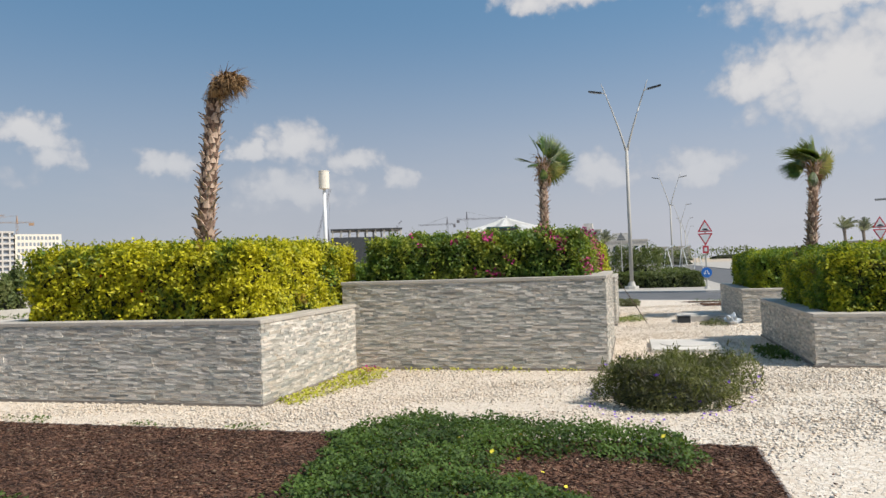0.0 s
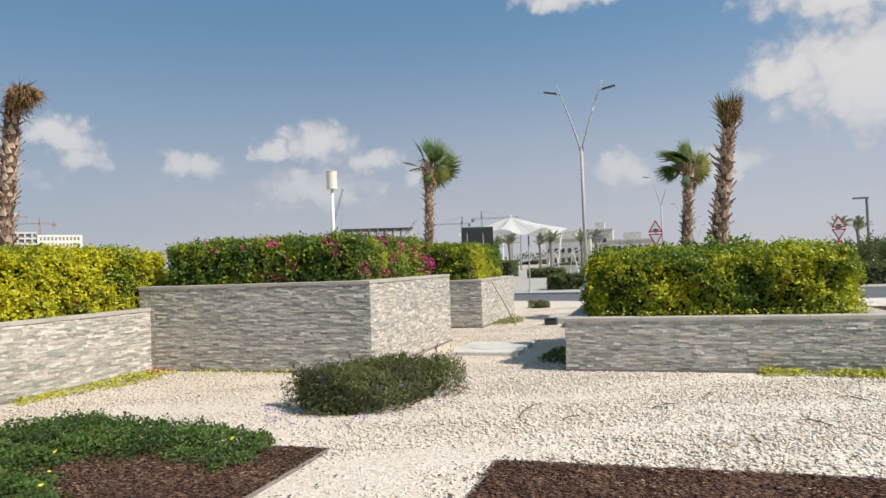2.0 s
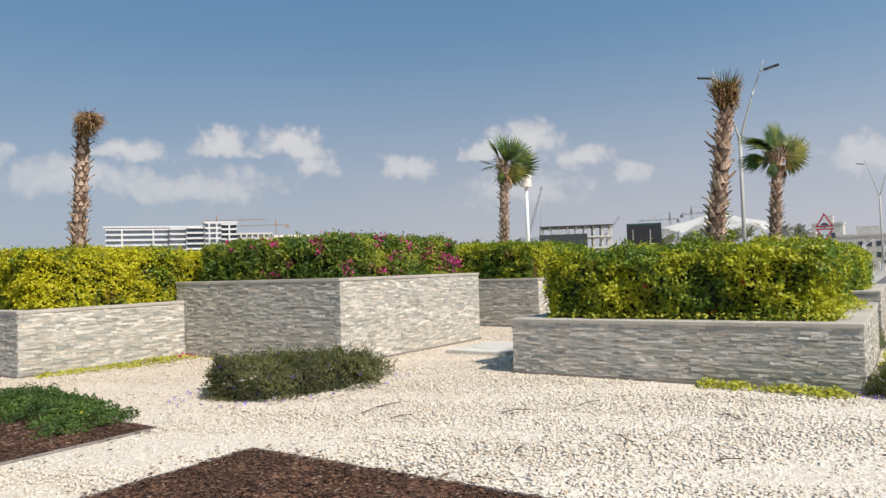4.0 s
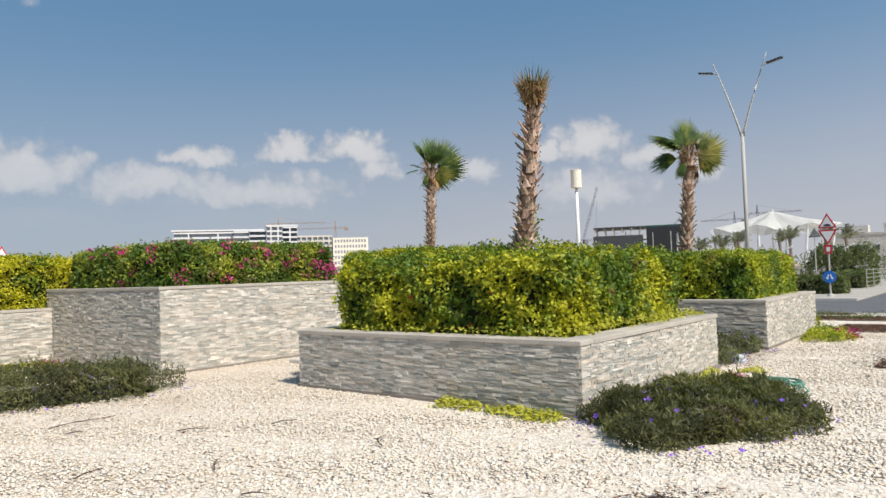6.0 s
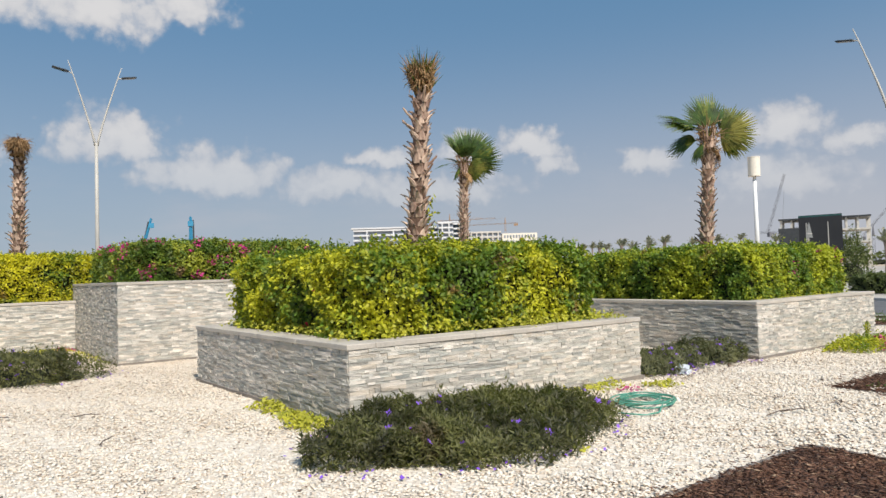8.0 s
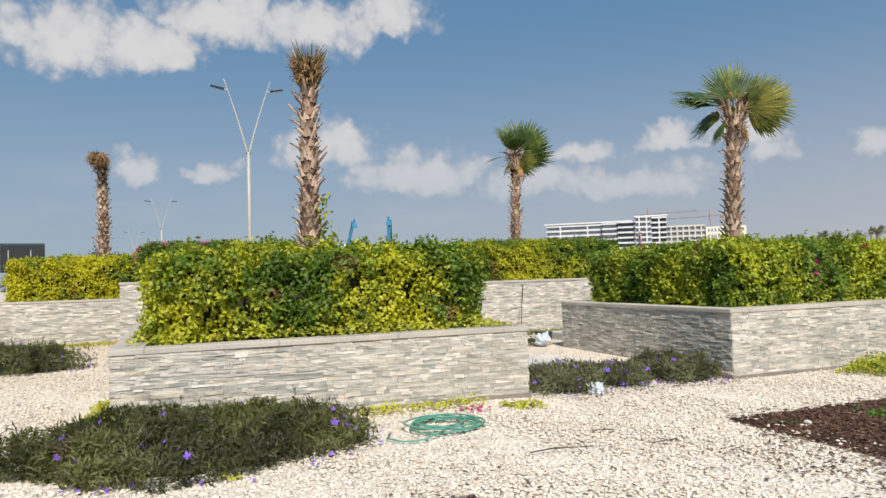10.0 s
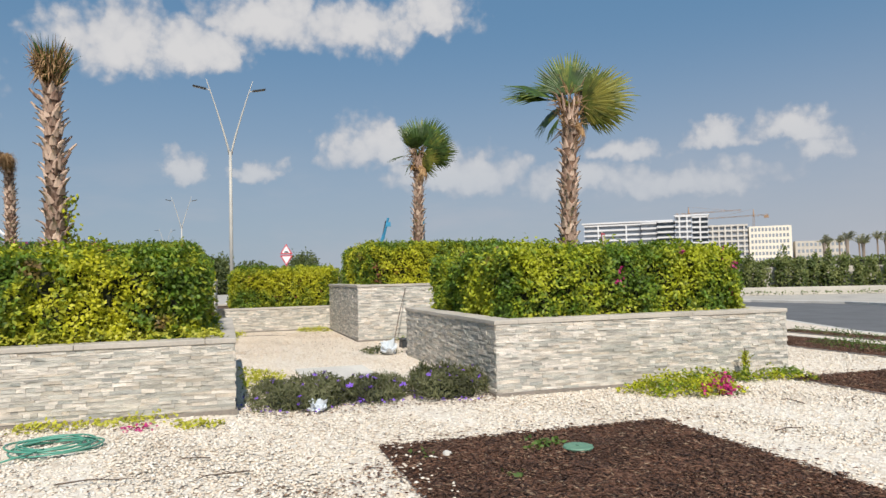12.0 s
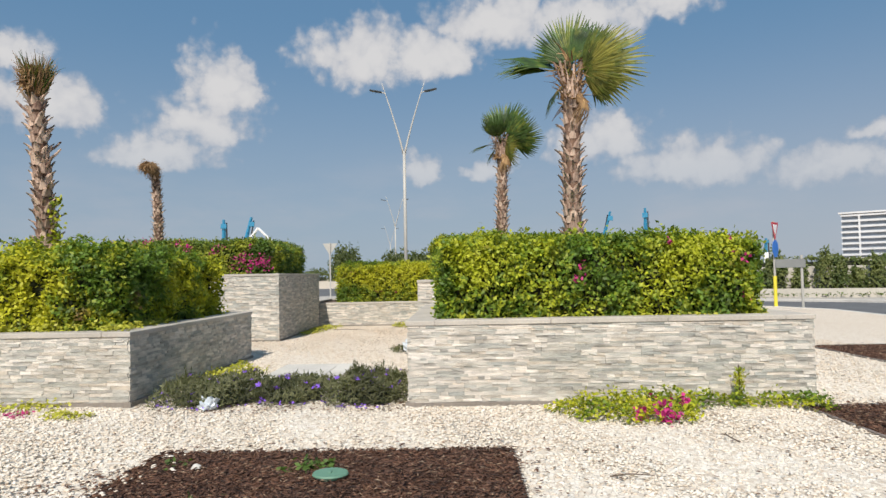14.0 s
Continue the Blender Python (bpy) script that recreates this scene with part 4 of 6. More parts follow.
# ---------------------------------------------------------------- low plants
def mound(x, y, rx, ry, h, label, seed, count, mat, leaf, category="shrub", turn=0.0, flowers=0, core=True, petals=0, group=""):
    """A low spreading shrub: a near-black heart painted as its inner shade, narrow leaves standing out of it, and
    single flowers.
    """
    g = np.random.default_rng(seed)
    th = thing("shrub", (x, y, 0), label, category, group, turn)
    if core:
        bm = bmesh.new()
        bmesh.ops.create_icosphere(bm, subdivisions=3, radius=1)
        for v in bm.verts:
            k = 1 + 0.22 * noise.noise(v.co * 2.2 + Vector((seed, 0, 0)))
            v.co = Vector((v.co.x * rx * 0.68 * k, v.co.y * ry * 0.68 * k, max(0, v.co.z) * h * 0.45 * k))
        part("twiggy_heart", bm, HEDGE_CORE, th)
    a, r = g.uniform(0, 6.283, count), g.uniform(0, 0.84, count) ** 0.5
    top = h * np.sqrt(np.clip(1 - r ** 5.0, 0, 1))
    p = np.stack([np.cos(a) * r * rx, np.sin(a) * r * ry, np.zeros(count)], 1)
    bump = 1 + 0.42 * waves(p * np.array((1, 1, 0)), seed, 0.13)
    p[:, :2] *= (1 + 0.24 * waves(p, seed + 3, 0.22))[:, None]
    p[:, 2] = np.clip(top * bump * np.where(g.random(count) < 0.12 + 0.75 * np.clip((r - 0.62) / 0.25, 0, 1), g.random(count), 1 - g.exponential(0.16, count)), 0.01, None)
    n = np.stack([p[:, 0] / rx ** 2, p[:, 1] / ry ** 2, 0.5 + p[:, 2] / h ** 2 * 0.2], 1)
    # single shoots that stand out of the mass
    k = count // 90
    tip = g.integers(count, size=k)
    way = unit(n[tip] * 0.35 + g.normal(0, 0.3, (k, 3)) + np.array((0, 0, 1.0)))
    f = np.tile(np.linspace(0.1, 1, 9), k)[:, None]
    shoot = np.repeat(p[tip], 9, 0) + np.repeat(way, 9, 0) * f * np.repeat(g.uniform(0.4, 1.0, k), 9)[:, None] * min(0.42 * h, 0.16)
    p2, n2 = np.concatenate([p, shoot]), np.concatenate([unit(n), unit(np.repeat(n[tip], 9, 0))])
    attach("foliage", polys("foliage", leaves(p2, n2, *leaf, g, 0.9, 0.9), 4), mat, th, "narrow dull green leaves")
    if flowers:
        fl = []
        for k in range(5):
            b = 2 * math.pi * k / 5
            fl += [(0, 0, 0), (0.016 * math.cos(b - 0.5), 0.016 * math.sin(b - 0.5), 0.006), (0.026 * math.cos(b), 0.026 * math.sin(b), 0.010), (0.016 * math.cos(b + 0.5), 0.016 * math.sin(b + 0.5), 0.006)]
        me = polys("flower", np.array(fl), 4)
        me.materials.append(PURPLE)
        for k in range(flowers):
            i = g.integers(count)
            ob = new("flower", me)
            ob.parent = th
            q = p[i] * np.array((1, 1, 1.0)) + np.array((0, 0, 0.03))
            s = g.uniform(0.9, 1.6)
            ob.matrix_basis = pose(*q, g.uniform(-50, 50), g.uniform(-50, 50), g.uniform(0, 360)) @ Matrix.Scale(s, 4)
    if petals:
        b = g.uniform(0, 6.283, petals)
        q = np.stack([np.cos(b) * rx * g.uniform(0.9, 1.12, petals), np.sin(b) * ry * g.uniform(0.9, 1.12, petals), np.full(petals, 0.03)], 1)
        tagged(attach("fallen_petals", polys("fallen_petals", leaves(q, np.tile((0, 0, 1.0), (petals, 1)), 0.035, 0.03, g, 0.4), 4), PURPLE, th, "fallen violet petals on the gravel"), kind="stuff")
    return th


NARROW = (0.070, 0.0145)
mound(-0.22, 9.86, 0.88, 1.50, 0.38, "dark spreading shrub with violet flowers on gravel", 31, 17000, LEAF_SHRUB, NARROW, turn=-18, flowers=26, petals=90, group="violet-flowered shrubs")
mound(6.93, 12.66, 1.0, 1.52, 0.23, "wide dark shrub with violet flowers at planter corner", 32, 30000, LEAF_SHRUB, NARROW, turn=-3, flowers=60, petals=110, group="violet-flowered shrubs")
mound(5.45, 16.85, 0.70, 0.68, 0.20, "loose violet-flowered shrub between the two planters", 34, 5600, LEAF_DRY, NARROW, flowers=34, petals=80, group="violet-flowered shrubs")
mound(5.35, 17.65, 0.58, 0.48, 0.17, "sparse violet-flowered shrub filling the gap", 36, 3200, LEAF_DRY, NARROW, flowers=22, petals=50, group="violet-flowered shrubs")
mound(5.40, 18.52, 0.74, 0.50, 0.22, "greyish shrub with violet flowers against the stone wall", 35, 5600, LEAF_DRY, NARROW, flowers=34, petals=80, group="violet-flowered shrubs")


def trailing(name, outline, per, h, mat, leaf, label, category, seed, hole=None, soft=0.12):
    """Creeping leaves over a patch of ground, thick in the middle and ragged at the rim."""
    g = np.random.default_rng(seed)
    o = np.array(outline, float)
    lo, hi = o.min(0) - soft, o.max(0) + soft
    k = int((hi - lo).prod() * per)
    q = np.stack([g.uniform(lo[0], hi[0], k), g.uniform(lo[1], hi[1], k)], 1)
    dist = np.full(k, 9.0)
    inside = np.zeros(k, bool)
    for a, b in zip(o, np.roll(o, -1, 0)):
        ab = b - a
        t = np.clip(((q - a) @ ab) / (ab @ ab), 0, 1)
        dist = np.minimum(dist, np.linalg.norm(q - a - t[:, None] * ab, axis=1))
        cross = (a[1] > q[:, 1]) != (b[1] > q[:, 1])
        inside ^= cross & (q[:, 0] < (b[0] - a[0]) * (q[:, 1] - a[1]) / (b[1] - a[1] + 1e-12) + a[0])
    depth = np.where(inside, dist, -dist)
    q3 = np.concatenate([q, np.zeros((k, 1))], 1)
    depth += soft * 0.9 * waves(q3, seed, 0.16)
    if hole is not None:
        d2 = np.linalg.norm((q - np.array(hole[:2])) / np.array(hole[2:4]), axis=1) - 1 + 0.35 * waves(q3, seed + 9, 0.2)
        depth = np.minimum(depth, d2 * 0.4)
    keep = g.random(k) < np.clip(depth / soft + 0.25, 0, 1)
    q3, depth = q3[keep], depth[keep]
    crown = h * np.clip(0.25 + depth / (soft * 2.2), 0.15, 1) * (1 + 0.45 * waves(q3, seed + 1, 0.10))
    q3[:, 2] = np.clip(crown * g.uniform(0.3, 1, len(q3)), 0.012, None) + 0.01 + dip(q3[:, 0], q3[:, 1])
    ob = attach(name, polys(name, leaves(q3, np.tile((0.1, -0.1, 1.0), (len(q3), 1)), *leaf, g, 0.6), 4), mat)
    return tagged(ob, label, category, kind="stuff")


ROUND = (0.034, 0.025)
trailing("groundcover", [(-3.5, 7.35), (-2.9, 8.05), (-1.9, 7.95), (-0.45, 7.72), (-0.1, 7.1), (-0.35, 6.55), (-0.9, 5.4), (-1.8, 4.6), (-3.0, 4.7), (-3.1, 6.0)], 4600, 0.17, LEAF_COVER, ROUND, "dense green creeping groundcover spreading over bark", "groundcover", 41, (-0.75, 6.35, 0.75, 0.55), 0.16)
trailing("groundcover", [(-6.6, 5.3), (-4.9, 5.35), (-4.6, 4.6), (-6.6, 4.2)], 900, 0.10, LEAF_COVER, ROUND, "green creeping groundcover at the bed's rim", "groundcover", 42)
for i, (cx, cy) in enumerate(((-5.6, 7.5), (-4.4, 7.55), (-7.4, 7.6), (-8.4, 7.5))):
    trailing("groundcover", [(cx - 0.35, cy - 0.08), (cx + 0.3, cy - 0.1), (cx + 0.35, cy + 0.1), (cx - 0.3, cy + 0.12)], 700, 0.07, LEAF_COVER, ROUND, "small tuft of creeping groundcover on gravel edge", "groundcover", 43 + i)
SMALL = (0.045, 0.034)
trailing("trailing_plant", [(-4.88, 8.75), (-4.55, 8.75), (-4.3, 9.8), (-4.15, 10.8), (-4.3, 11.5), (-4.9, 11.5)], 900, 0.06, LEAF_LIME, SMALL, "lime-green trailing weed along the stone wall", "weed", 51)
trailing("trailing_plant", [(4.3, 11.95), (4.35, 11.68), (5.0, 11.75), (5.9, 11.6), (5.95, 11.97)], 2600, 0.10, LEAF_LIME, SMALL, "lime-green trailing weed at the planter's foot", "weed", 52)
trailing("trailing_plant", [(6.05, 20.9), (6.3, 20.35), (6.8, 20.6), (7.1, 21.0), (6.85, 21.6), (6.4, 21.75), (6.35, 22.6), (6.6, 22.9), (6.05, 23.2)], 2300, 0.16, LEAF_MID, SMALL, "yellow-green trailing weed below the stone wall", "weed", 53)
trailing("trailing_plant", [(6.45, 15.6), (6.7, 15.6), (6.75, 15.95), (6.45, 15.98)], 1500, 0.06, LEAF_LIME, SMALL, "small lime trailing weed on gravel", "weed", 54, soft=0.07)
trailing("trailing_plant", [(6.05, 14.2), (6.35, 14.2), (6.4, 15.4), (6.08, 15.5)], 1100, 0.09, LEAF_LIME, SMALL, "trailing weeds beside the hose at the wall's foot", "weed", 53)
trailing("fallen_petals", [(6.4, 15.15), (6.6, 15.15), (6.6, 15.4), (6.4, 15.4)], 700, 0.02, MAGENTA, (0.04, 0.035), "fallen magenta petals on gravel", "petals", 47, soft=0.08)
trailing("fallen_petals", [(-4.75, 11.2), (-4.5, 11.2), (-4.5, 11.5), (-4.75, 11.5)], 900, 0.08, MAGENTA, (0.045, 0.04), "fallen magenta blossom in the wall's corner", "petals", 48, soft=0.08)
trailing("yellow_flowers", [(-3.2, 5.0), (-0.9, 5.4), (-0.4, 7.2), (-2.6, 7.9)], 4, 0.19, YELLOW, (0.04, 0.035), "few small yellow flowers in the groundcover", "flowers", 49)
trailing("trailing_plant", [(2.6, 16.2), (4.6, 16.2), (4.9, 16.75), (3.4, 16.8)], 700, 0.10, LEAF_LIME, SMALL, "lime-green weeds in the planter's shade", "weed", 55)
trailing("trailing_plant", [(-4.9, 15.9), (-2.0, 15.9), (-3.2, 16.35), (-4.8, 16.5)], 1000, 0.08, LEAF_LIME, SMALL, "thin weeds along the wall in the court", "weed", 56)
trailing("trailing_plant", [(-5.1, 17.7), (-4.4, 17.9), (-4.2, 18.6), (-5.1, 18.6)], 1000, 0.08, LEAF_LIME, SMALL, "dry weeds in the corner of the court", "weed", 57)
trailing("trailing_plant", [(1.2, 12.9), (1.75, 12.6), (1.76, 14.2), (1.3, 14.3)], 1700, 0.10, LEAF_COVER, SMALL, "dark green weeds in the planter's shadow", "weed", 58)
trailing("trailing_plant", [(-4.4, 11.4), (-2.6, 11.3), (-1.4, 11.4), (-1.3, 11.57), (-4.4, 11.57)], 420, 0.05, LEAF_LIME, SMALL, "few small weeds at the wall's foot", "weed", 59)
trailing("trailing_plant", [(0.95, 18.4), (1.5, 18.4), (1.5, 18.95), (0.95, 18.9)], 2000, 0.14, LEAF_DRY, SMALL, "tangled dry trimmings lying on the gravel", "weed", 60)
trailing("trailing_plant", [(8.1, 18.3), (8.4, 18.35), (8.42, 18.7), (8.15, 18.7)], 1700, 0.09, LEAF_COVER, SMALL, "small green weeds beside the valve cover", "weed", 61)
trailing("trailing_plant", [(8.05, 17.35), (8.3, 17.3), (8.3, 17.6), (8.1, 17.6)], 420, 0.05, LEAF_COVER, SMALL, "few small weeds in bark", "weed", 62)
trailing("trailing_plant", [(8.9, 17.9), (9.1, 17.9), (9.1, 18.1), (8.9, 18.1)], 500, 0.05, LEAF_COVER, SMALL, "small weed in bark", "weed", 63)
trailing("trailing_plant", [(7.8, 12.7), (7.98, 12.7), (8.0, 13.0), (7.85, 13.0)], 300, 0.04, LEAF_LIME, SMALL, "few fallen green leaves on the gravel", "weed", 64)
trailing("groundcover", [(3.3, 25.9), (4.2, 25.5), (8.8, 25.4), (8.8, 26.2), (4.0, 26.4)], 800, 0.14, LEAF_COVER, ROUND, "green groundcover strip near the road", "groundcover", 65)
trailing("groundcover", [(1.4, 27.25), (5.9, 27.25), (5.9, 27.7), (1.4, 27.7)], 700, 0.12, LEAF_COVER, ROUND, "dark green groundcover strip beside the road", "groundcover", 67)
trailing("trailing_plant", [(-1.0, 19.3), (-0.4, 19.6), (-0.3, 20.6), (-1.0, 20.9)], 1100, 0.10, LEAF_OLIVE, SMALL, "dry yellowish weeds at the corner of the tall planter", "weed", 68)
trailing("trailing_plant", [(5.5, 12.3), (5.85, 12.5), (5.8, 13.6), (5.95, 14.2), (5.85, 15.9), (5.5, 15.9)], 700, 0.09, LEAF_LIME, SMALL, "trailing shoots spilling over the coping", "weed", 66, soft=0.08).location.z = 0.752
trailing("trailing_plant", [(4.2, 15.75), (5.85, 15.75), (5.9, 16.05), (4.4, 15.95)], 1100, 0.07, LEAF_LIME, SMALL, "low yellow-green growth along the coping", "weed", 69, soft=0.06).location.z = 0.752
trailing("trailing_plant", [(2.3, 12.12), (5.6, 12.12), (5.6, 12.38), (2.3, 12.38)], 420, 0.08, LEAF_LIME, SMALL, "yellow-green shoots at the hedge's foot", "weed", 70, soft=0.06).location.z = 0.752
trailing("trailing_plant", [(5.5, 19.4), (5.78, 19.4), (5.82, 22.8), (5.5, 22.8)], 500, 0.08, LEAF_LIME, SMALL, "yellow-green shoots at the roadside hedge's foot", "weed", 71, soft=0.06).location.z = 0.81

bg = np.random.default_rng(9)
th = thing("bougainvillea", (6.92, 21.28, 0), "small bougainvillea with bright magenta blossom on gravel", "flower")
for cx, cy, cz, r in ((0, 0, 0.13, 0.09), (-0.02, -0.18, 0.10, 0.06), (0.05, 0.05, 0.08, 0.08), (-0.3, 0.28, 0.16, 0.045)):
    k = int(5200 * r * r) + 12
    attach("blossom", polys("blossom", leaves(bg.normal(0, r * 0.6, (k, 3)) + np.array((cx, cy, cz)), bg.normal(0, 1, (k, 3)), 0.05, 0.042, bg, 1.0), 4), MAGENTA, th, "magenta papery blossom")
p = np.stack([bg.normal(0, 0.022, 320), bg.normal(0, 0.022, 320), bg.uniform(0, 0.36, 320)], 1)
th = thing("upright_weed", (6.16, 22.25, 0), "narrow upright green weed against the wall", "weed")
attach("foliage", polys("foliage", leaves(p, bg.normal(0, 1, (320, 3)), 0.045, 0.018, bg, 0.6, 1.0), 4), LEAF_MID, th)
part("stem", tubed([(0, 0, 0), (0.01, 0, 0.2), (0, 0, 0.4)], 0.006, 5), TWIG, th)
mound(-0.75, 25.9, 0.42, 0.30, 0.22, "heap of dark dry weeds near the road", 37, 2200, LEAF_DRY, (0.06, 0.02), category="weed")
# climbing shoots on the trunk of the cropped palm
th = thing("climbing_vine", (4.02, 14.08, 1.6), "leafy green vine climbing the palm trunk", "vine")
for i in range(7):
    a = i * 0.9
    e = Vector((math.cos(a), math.sin(a), 0))
    s = [e * 0.15 + Vector((0, 0, -0.05)), e * (0.26 + 0.02 * i) + Vector((0, 0, 0.18)), e * (0.36 + 0.05 * i) + Vector((0, 0, 0.24 + 0.03 * (i % 3)))]
    part("shoot", tubed(s, [0.007, 0.005, 0.003], 5), TWIG, th)
    k = 26
    f = bg.uniform(0.2, 1, k)
    q = np.array([np.array(s[0].lerp(s[1], t * 2) if t < 0.5 else s[1].lerp(s[2], t * 2 - 1)) for t in f]) + bg.normal(0, 0.025, (k, 3))
    attach("shoot_leaves", polys("shoot_leaves", leaves(q, np.tile((0, 0, 1.0), (k, 1)), 0.07, 0.045, bg, 0.8), 4), LEAF_MID, th)
k = 130
q = np.stack([0.14 + bg.normal(0, 0.05, k), 0.19 + bg.normal(0, 0.05, k), bg.uniform(-0.1, 0.8, k)], 1)
attach("foliage", polys("foliage", leaves(q, np.tile((0.8, 0.7, 0.3), (k, 1)), 0.07, 0.045, bg, 0.7), 4), LEAF_MID, th, "glossy climbing leaves")


# ---------------------------------------------------------------- small things on the ground
bm = bmesh.new()
loop = []
for j in range(7 * 28):
    a, i = 2 * math.pi * j / 28, j / 28
    r = 0.24 + 0.045 * math.sin(i * 2.3)
    loop.append((0.04 * math.sin(i * 2.1) + r * math.cos(a), 0.05 * math.cos(i * 1.7) + r * 1.15 * math.sin(a), 0.014 + 0.007 * i + 0.006 * math.sin(3 * a + i)))
loop += [(0.42, -0.32, 0.015), (0.40, -0.5, 0.013), (0.22, -0.58, 0.013), (0.05, -0.5, 0.012)]
tube(bm, loop, 0.0075, 6)
hose = thing("garden_hose", (7.1, 14.72, 0.012 + footing(7.1, 14.72)), "coiled green garden hose lying on white gravel", "hose")
part("coil", bm, HOSE, hose, "green rubber tube", True)


def plastic_bag(x, y, size, h, label, seed):
    bm = bmesh.new()
    bmesh.ops.create_icosphere(bm, subdivisions=3, radius=1)
    for v in bm.verts:
        c = v.co.copy()
        k = 1 + 0.75 * noise.noise(c * 1.9 + Vector((seed, 0, 0))) + 0.5 * noise.noise(c * 4.3 + Vector((0, seed, 0)))
        v.co = Vector((c.x * size * k, c.y * size * 0.8 * k, max(0, (c.z * 0.6 + 0.45)) * h * k))
    ob = tagged(part("plastic_bag", bm, BAG), label, "bag")
    ob.location = (x, y, 0.012 + footing(x, y))


th = thing("dry_stalk", (-0.30, 19.25, 0.0), "thin dry stalk leaning upright against the stone wall", "stalk")
part("stem", tubed([(0, 0, -0.02), (-0.34, 0.21, 0.55), (-0.70, 0.45, 1.1)], [0.011, 0.009, 0.007], 6), TWIG, th)
plastic_bag(6.02, 16.95, 0.11, 0.10, "crumpled white plastic bag caught in the shrub", 3)
plastic_bag(1.60, 18.72, 0.15, 0.19, "large crumpled pale plastic bag against the wall", 8)

th = thing("valve_cover", (8.5, 18.65, 0.02 + footing(8.5, 18.65)), "round green valve cover set in bark", "cover")
part("lid", prism(bmesh.new(), [(0.105 * math.cos(a), 0.105 * math.sin(a)) for a in (2 * math.pi * j / 32 for j in range(32))], 0, 0.03), COVER, th)
part("rim", tubed([(0.107 * math.cos(a), 0.107 * math.sin(a), 0.02) for a in (2 * math.pi * j / 32 for j in range(33))], 0.012, 6), COVER, th)
part("grip", boxed(-0.03, 0.03, -0.008, 0.008, 0.03, 0.036, bevel=0.002), COVER, th)

th = thing("concrete_cover", (0.25, 14.3, 0.0), "pale concrete chamber cover with round grey lid", "cover")
part("frame", boxed(-0.62, 0.55, -0.75, 0.75, -0.02, 0.07, bevel=0.01), CONCRETE, th)
part("lid", prism(bmesh.new(), [(-0.03 + 0.42 * math.cos(a), 0.42 * math.sin(a)) for a in (2 * math.pi * j / 36 for j in range(36))], 0.071, 0.082), KERB, th, "round grey lid")
th = thing("concrete_cover", (1.05, 19.9, 0.0), "low rough concrete chamber beside the planter", "cover")
part("frame", boxed(-0.62, 0.60, -0.35, 0.35, -0.02, 0.16, bevel=0.02), CONCRETE, th)
part("lid", boxed(-0.50, 0.48, -0.26, 0.26, 0.161, 0.176, bevel=0.006), KERB, th)
th = thing("valve_box", (0.56, 19.31, 0.0), "small dark valve box in the gravel", "cover")
part("box", boxed(-0.15, 0.15, -0.12, 0.12, -0.02, 0.15, bevel=0.02), DARK, th)
part("lid", boxed(-0.16, 0.16, -0.13, 0.13, 0.151, 0.175, bevel=0.008), DARK, th)
th = thing("concrete_cover", (3.75, 17.5, 0.0), "flat pale concrete slab level with the gravel", "cover")
part("frame", boxed(-0.75, 0.8, -0.5, 0.5, -0.02, 0.03, bevel=0.008), CONCRETE, th)
part("lid", boxed(-0.45, 0.5, -0.28, 0.28, 0.031, 0.038, bevel=0.004), KERB, th)

for x, y, s, n in ((8.24, 17.66, 0.035, "small white stone on bark"),):
    bm = bmesh.new()
    bmesh.ops.create_icosphere(bm, subdivisions=3, radius=s)
    for v in bm.verts:
        v.co *= 1 + 0.25 * noise.noise(v.co / s * 1.3)
        v.co.z = v.co.z * 0.8 + s * 0.55
    tagged(part("loose_stone", bm, CONCRETE, None, "", True), n, "stone").location = (x, y, footing(x, y))

tg = random.Random(4)
for i, (x, y, s) in enumerate(((1.72, 9.2, 0.34), (3.1, 9.6, 0.16), (4.4, 9.0, 0.14), (3.6, 10.3, 0.13), (5.3, 8.7, 0.10), (5.0, 10.2, 0.12), (6.3, 9.3, 0.10), (8.4, 16.0, 0.2), (7.9, 15.8, 0.12), (8.6, 20.6, 0.14), (7.6, 21.6, 0.12), (3.8, 8.3, 0.12), (-3.5, 16.9, 0.5), (2.2, 8.9, 0.1), (8.3, 15.2, 0.25))):
    th = thing("twig", (x, y, 0.022 + footing(x, y)), "dry broken twig lying on the gravel", "twig", "dry twigs", tg.uniform(0, 360))
    part("stem", tubed([(-s, 0, 0), (-s * 0.2, s * 0.12, 0.015), (s * 0.5, -s * 0.05, 0.02), (s, s * 0.2, 0.008)], [0.006, 0.005, 0.004, 0.002], 5), TWIG, th)
    for k in range(3):
        a = -s * 0.3 + k * s * 0.4
        part("side_shoot", tubed([(a, s * 0.05, 0.015), (a + s * 0.25, s * (0.35 if k % 2 else -0.3), 0.03)], [0.004, 0.0015], 4), TWIG, th)


# ---------------------------------------------------------------- roads beyond the garden
slab("road", [(60, 25.0), (60, 38.2), (3.0, 38.2), (-4.0, 39.6), (-9.0, 40.2), (-13, 39), (-17.2, 36), (-23, 29.5), (-26.8, 22), (-27.3, 14), (-27.3, -80), (-20.5, -80), (-20.5, 14), (-14, 26)], -0.259, -0.17, ASPHALT, "grey asphalt road passing the garden", "road")
slab("side_road", [(4.6, 38.19), (11.5, 38.19), (13.0, 240), (6.2, 240)], -0.259, -0.174, ASPHALT, "asphalt side road leading away", "road")


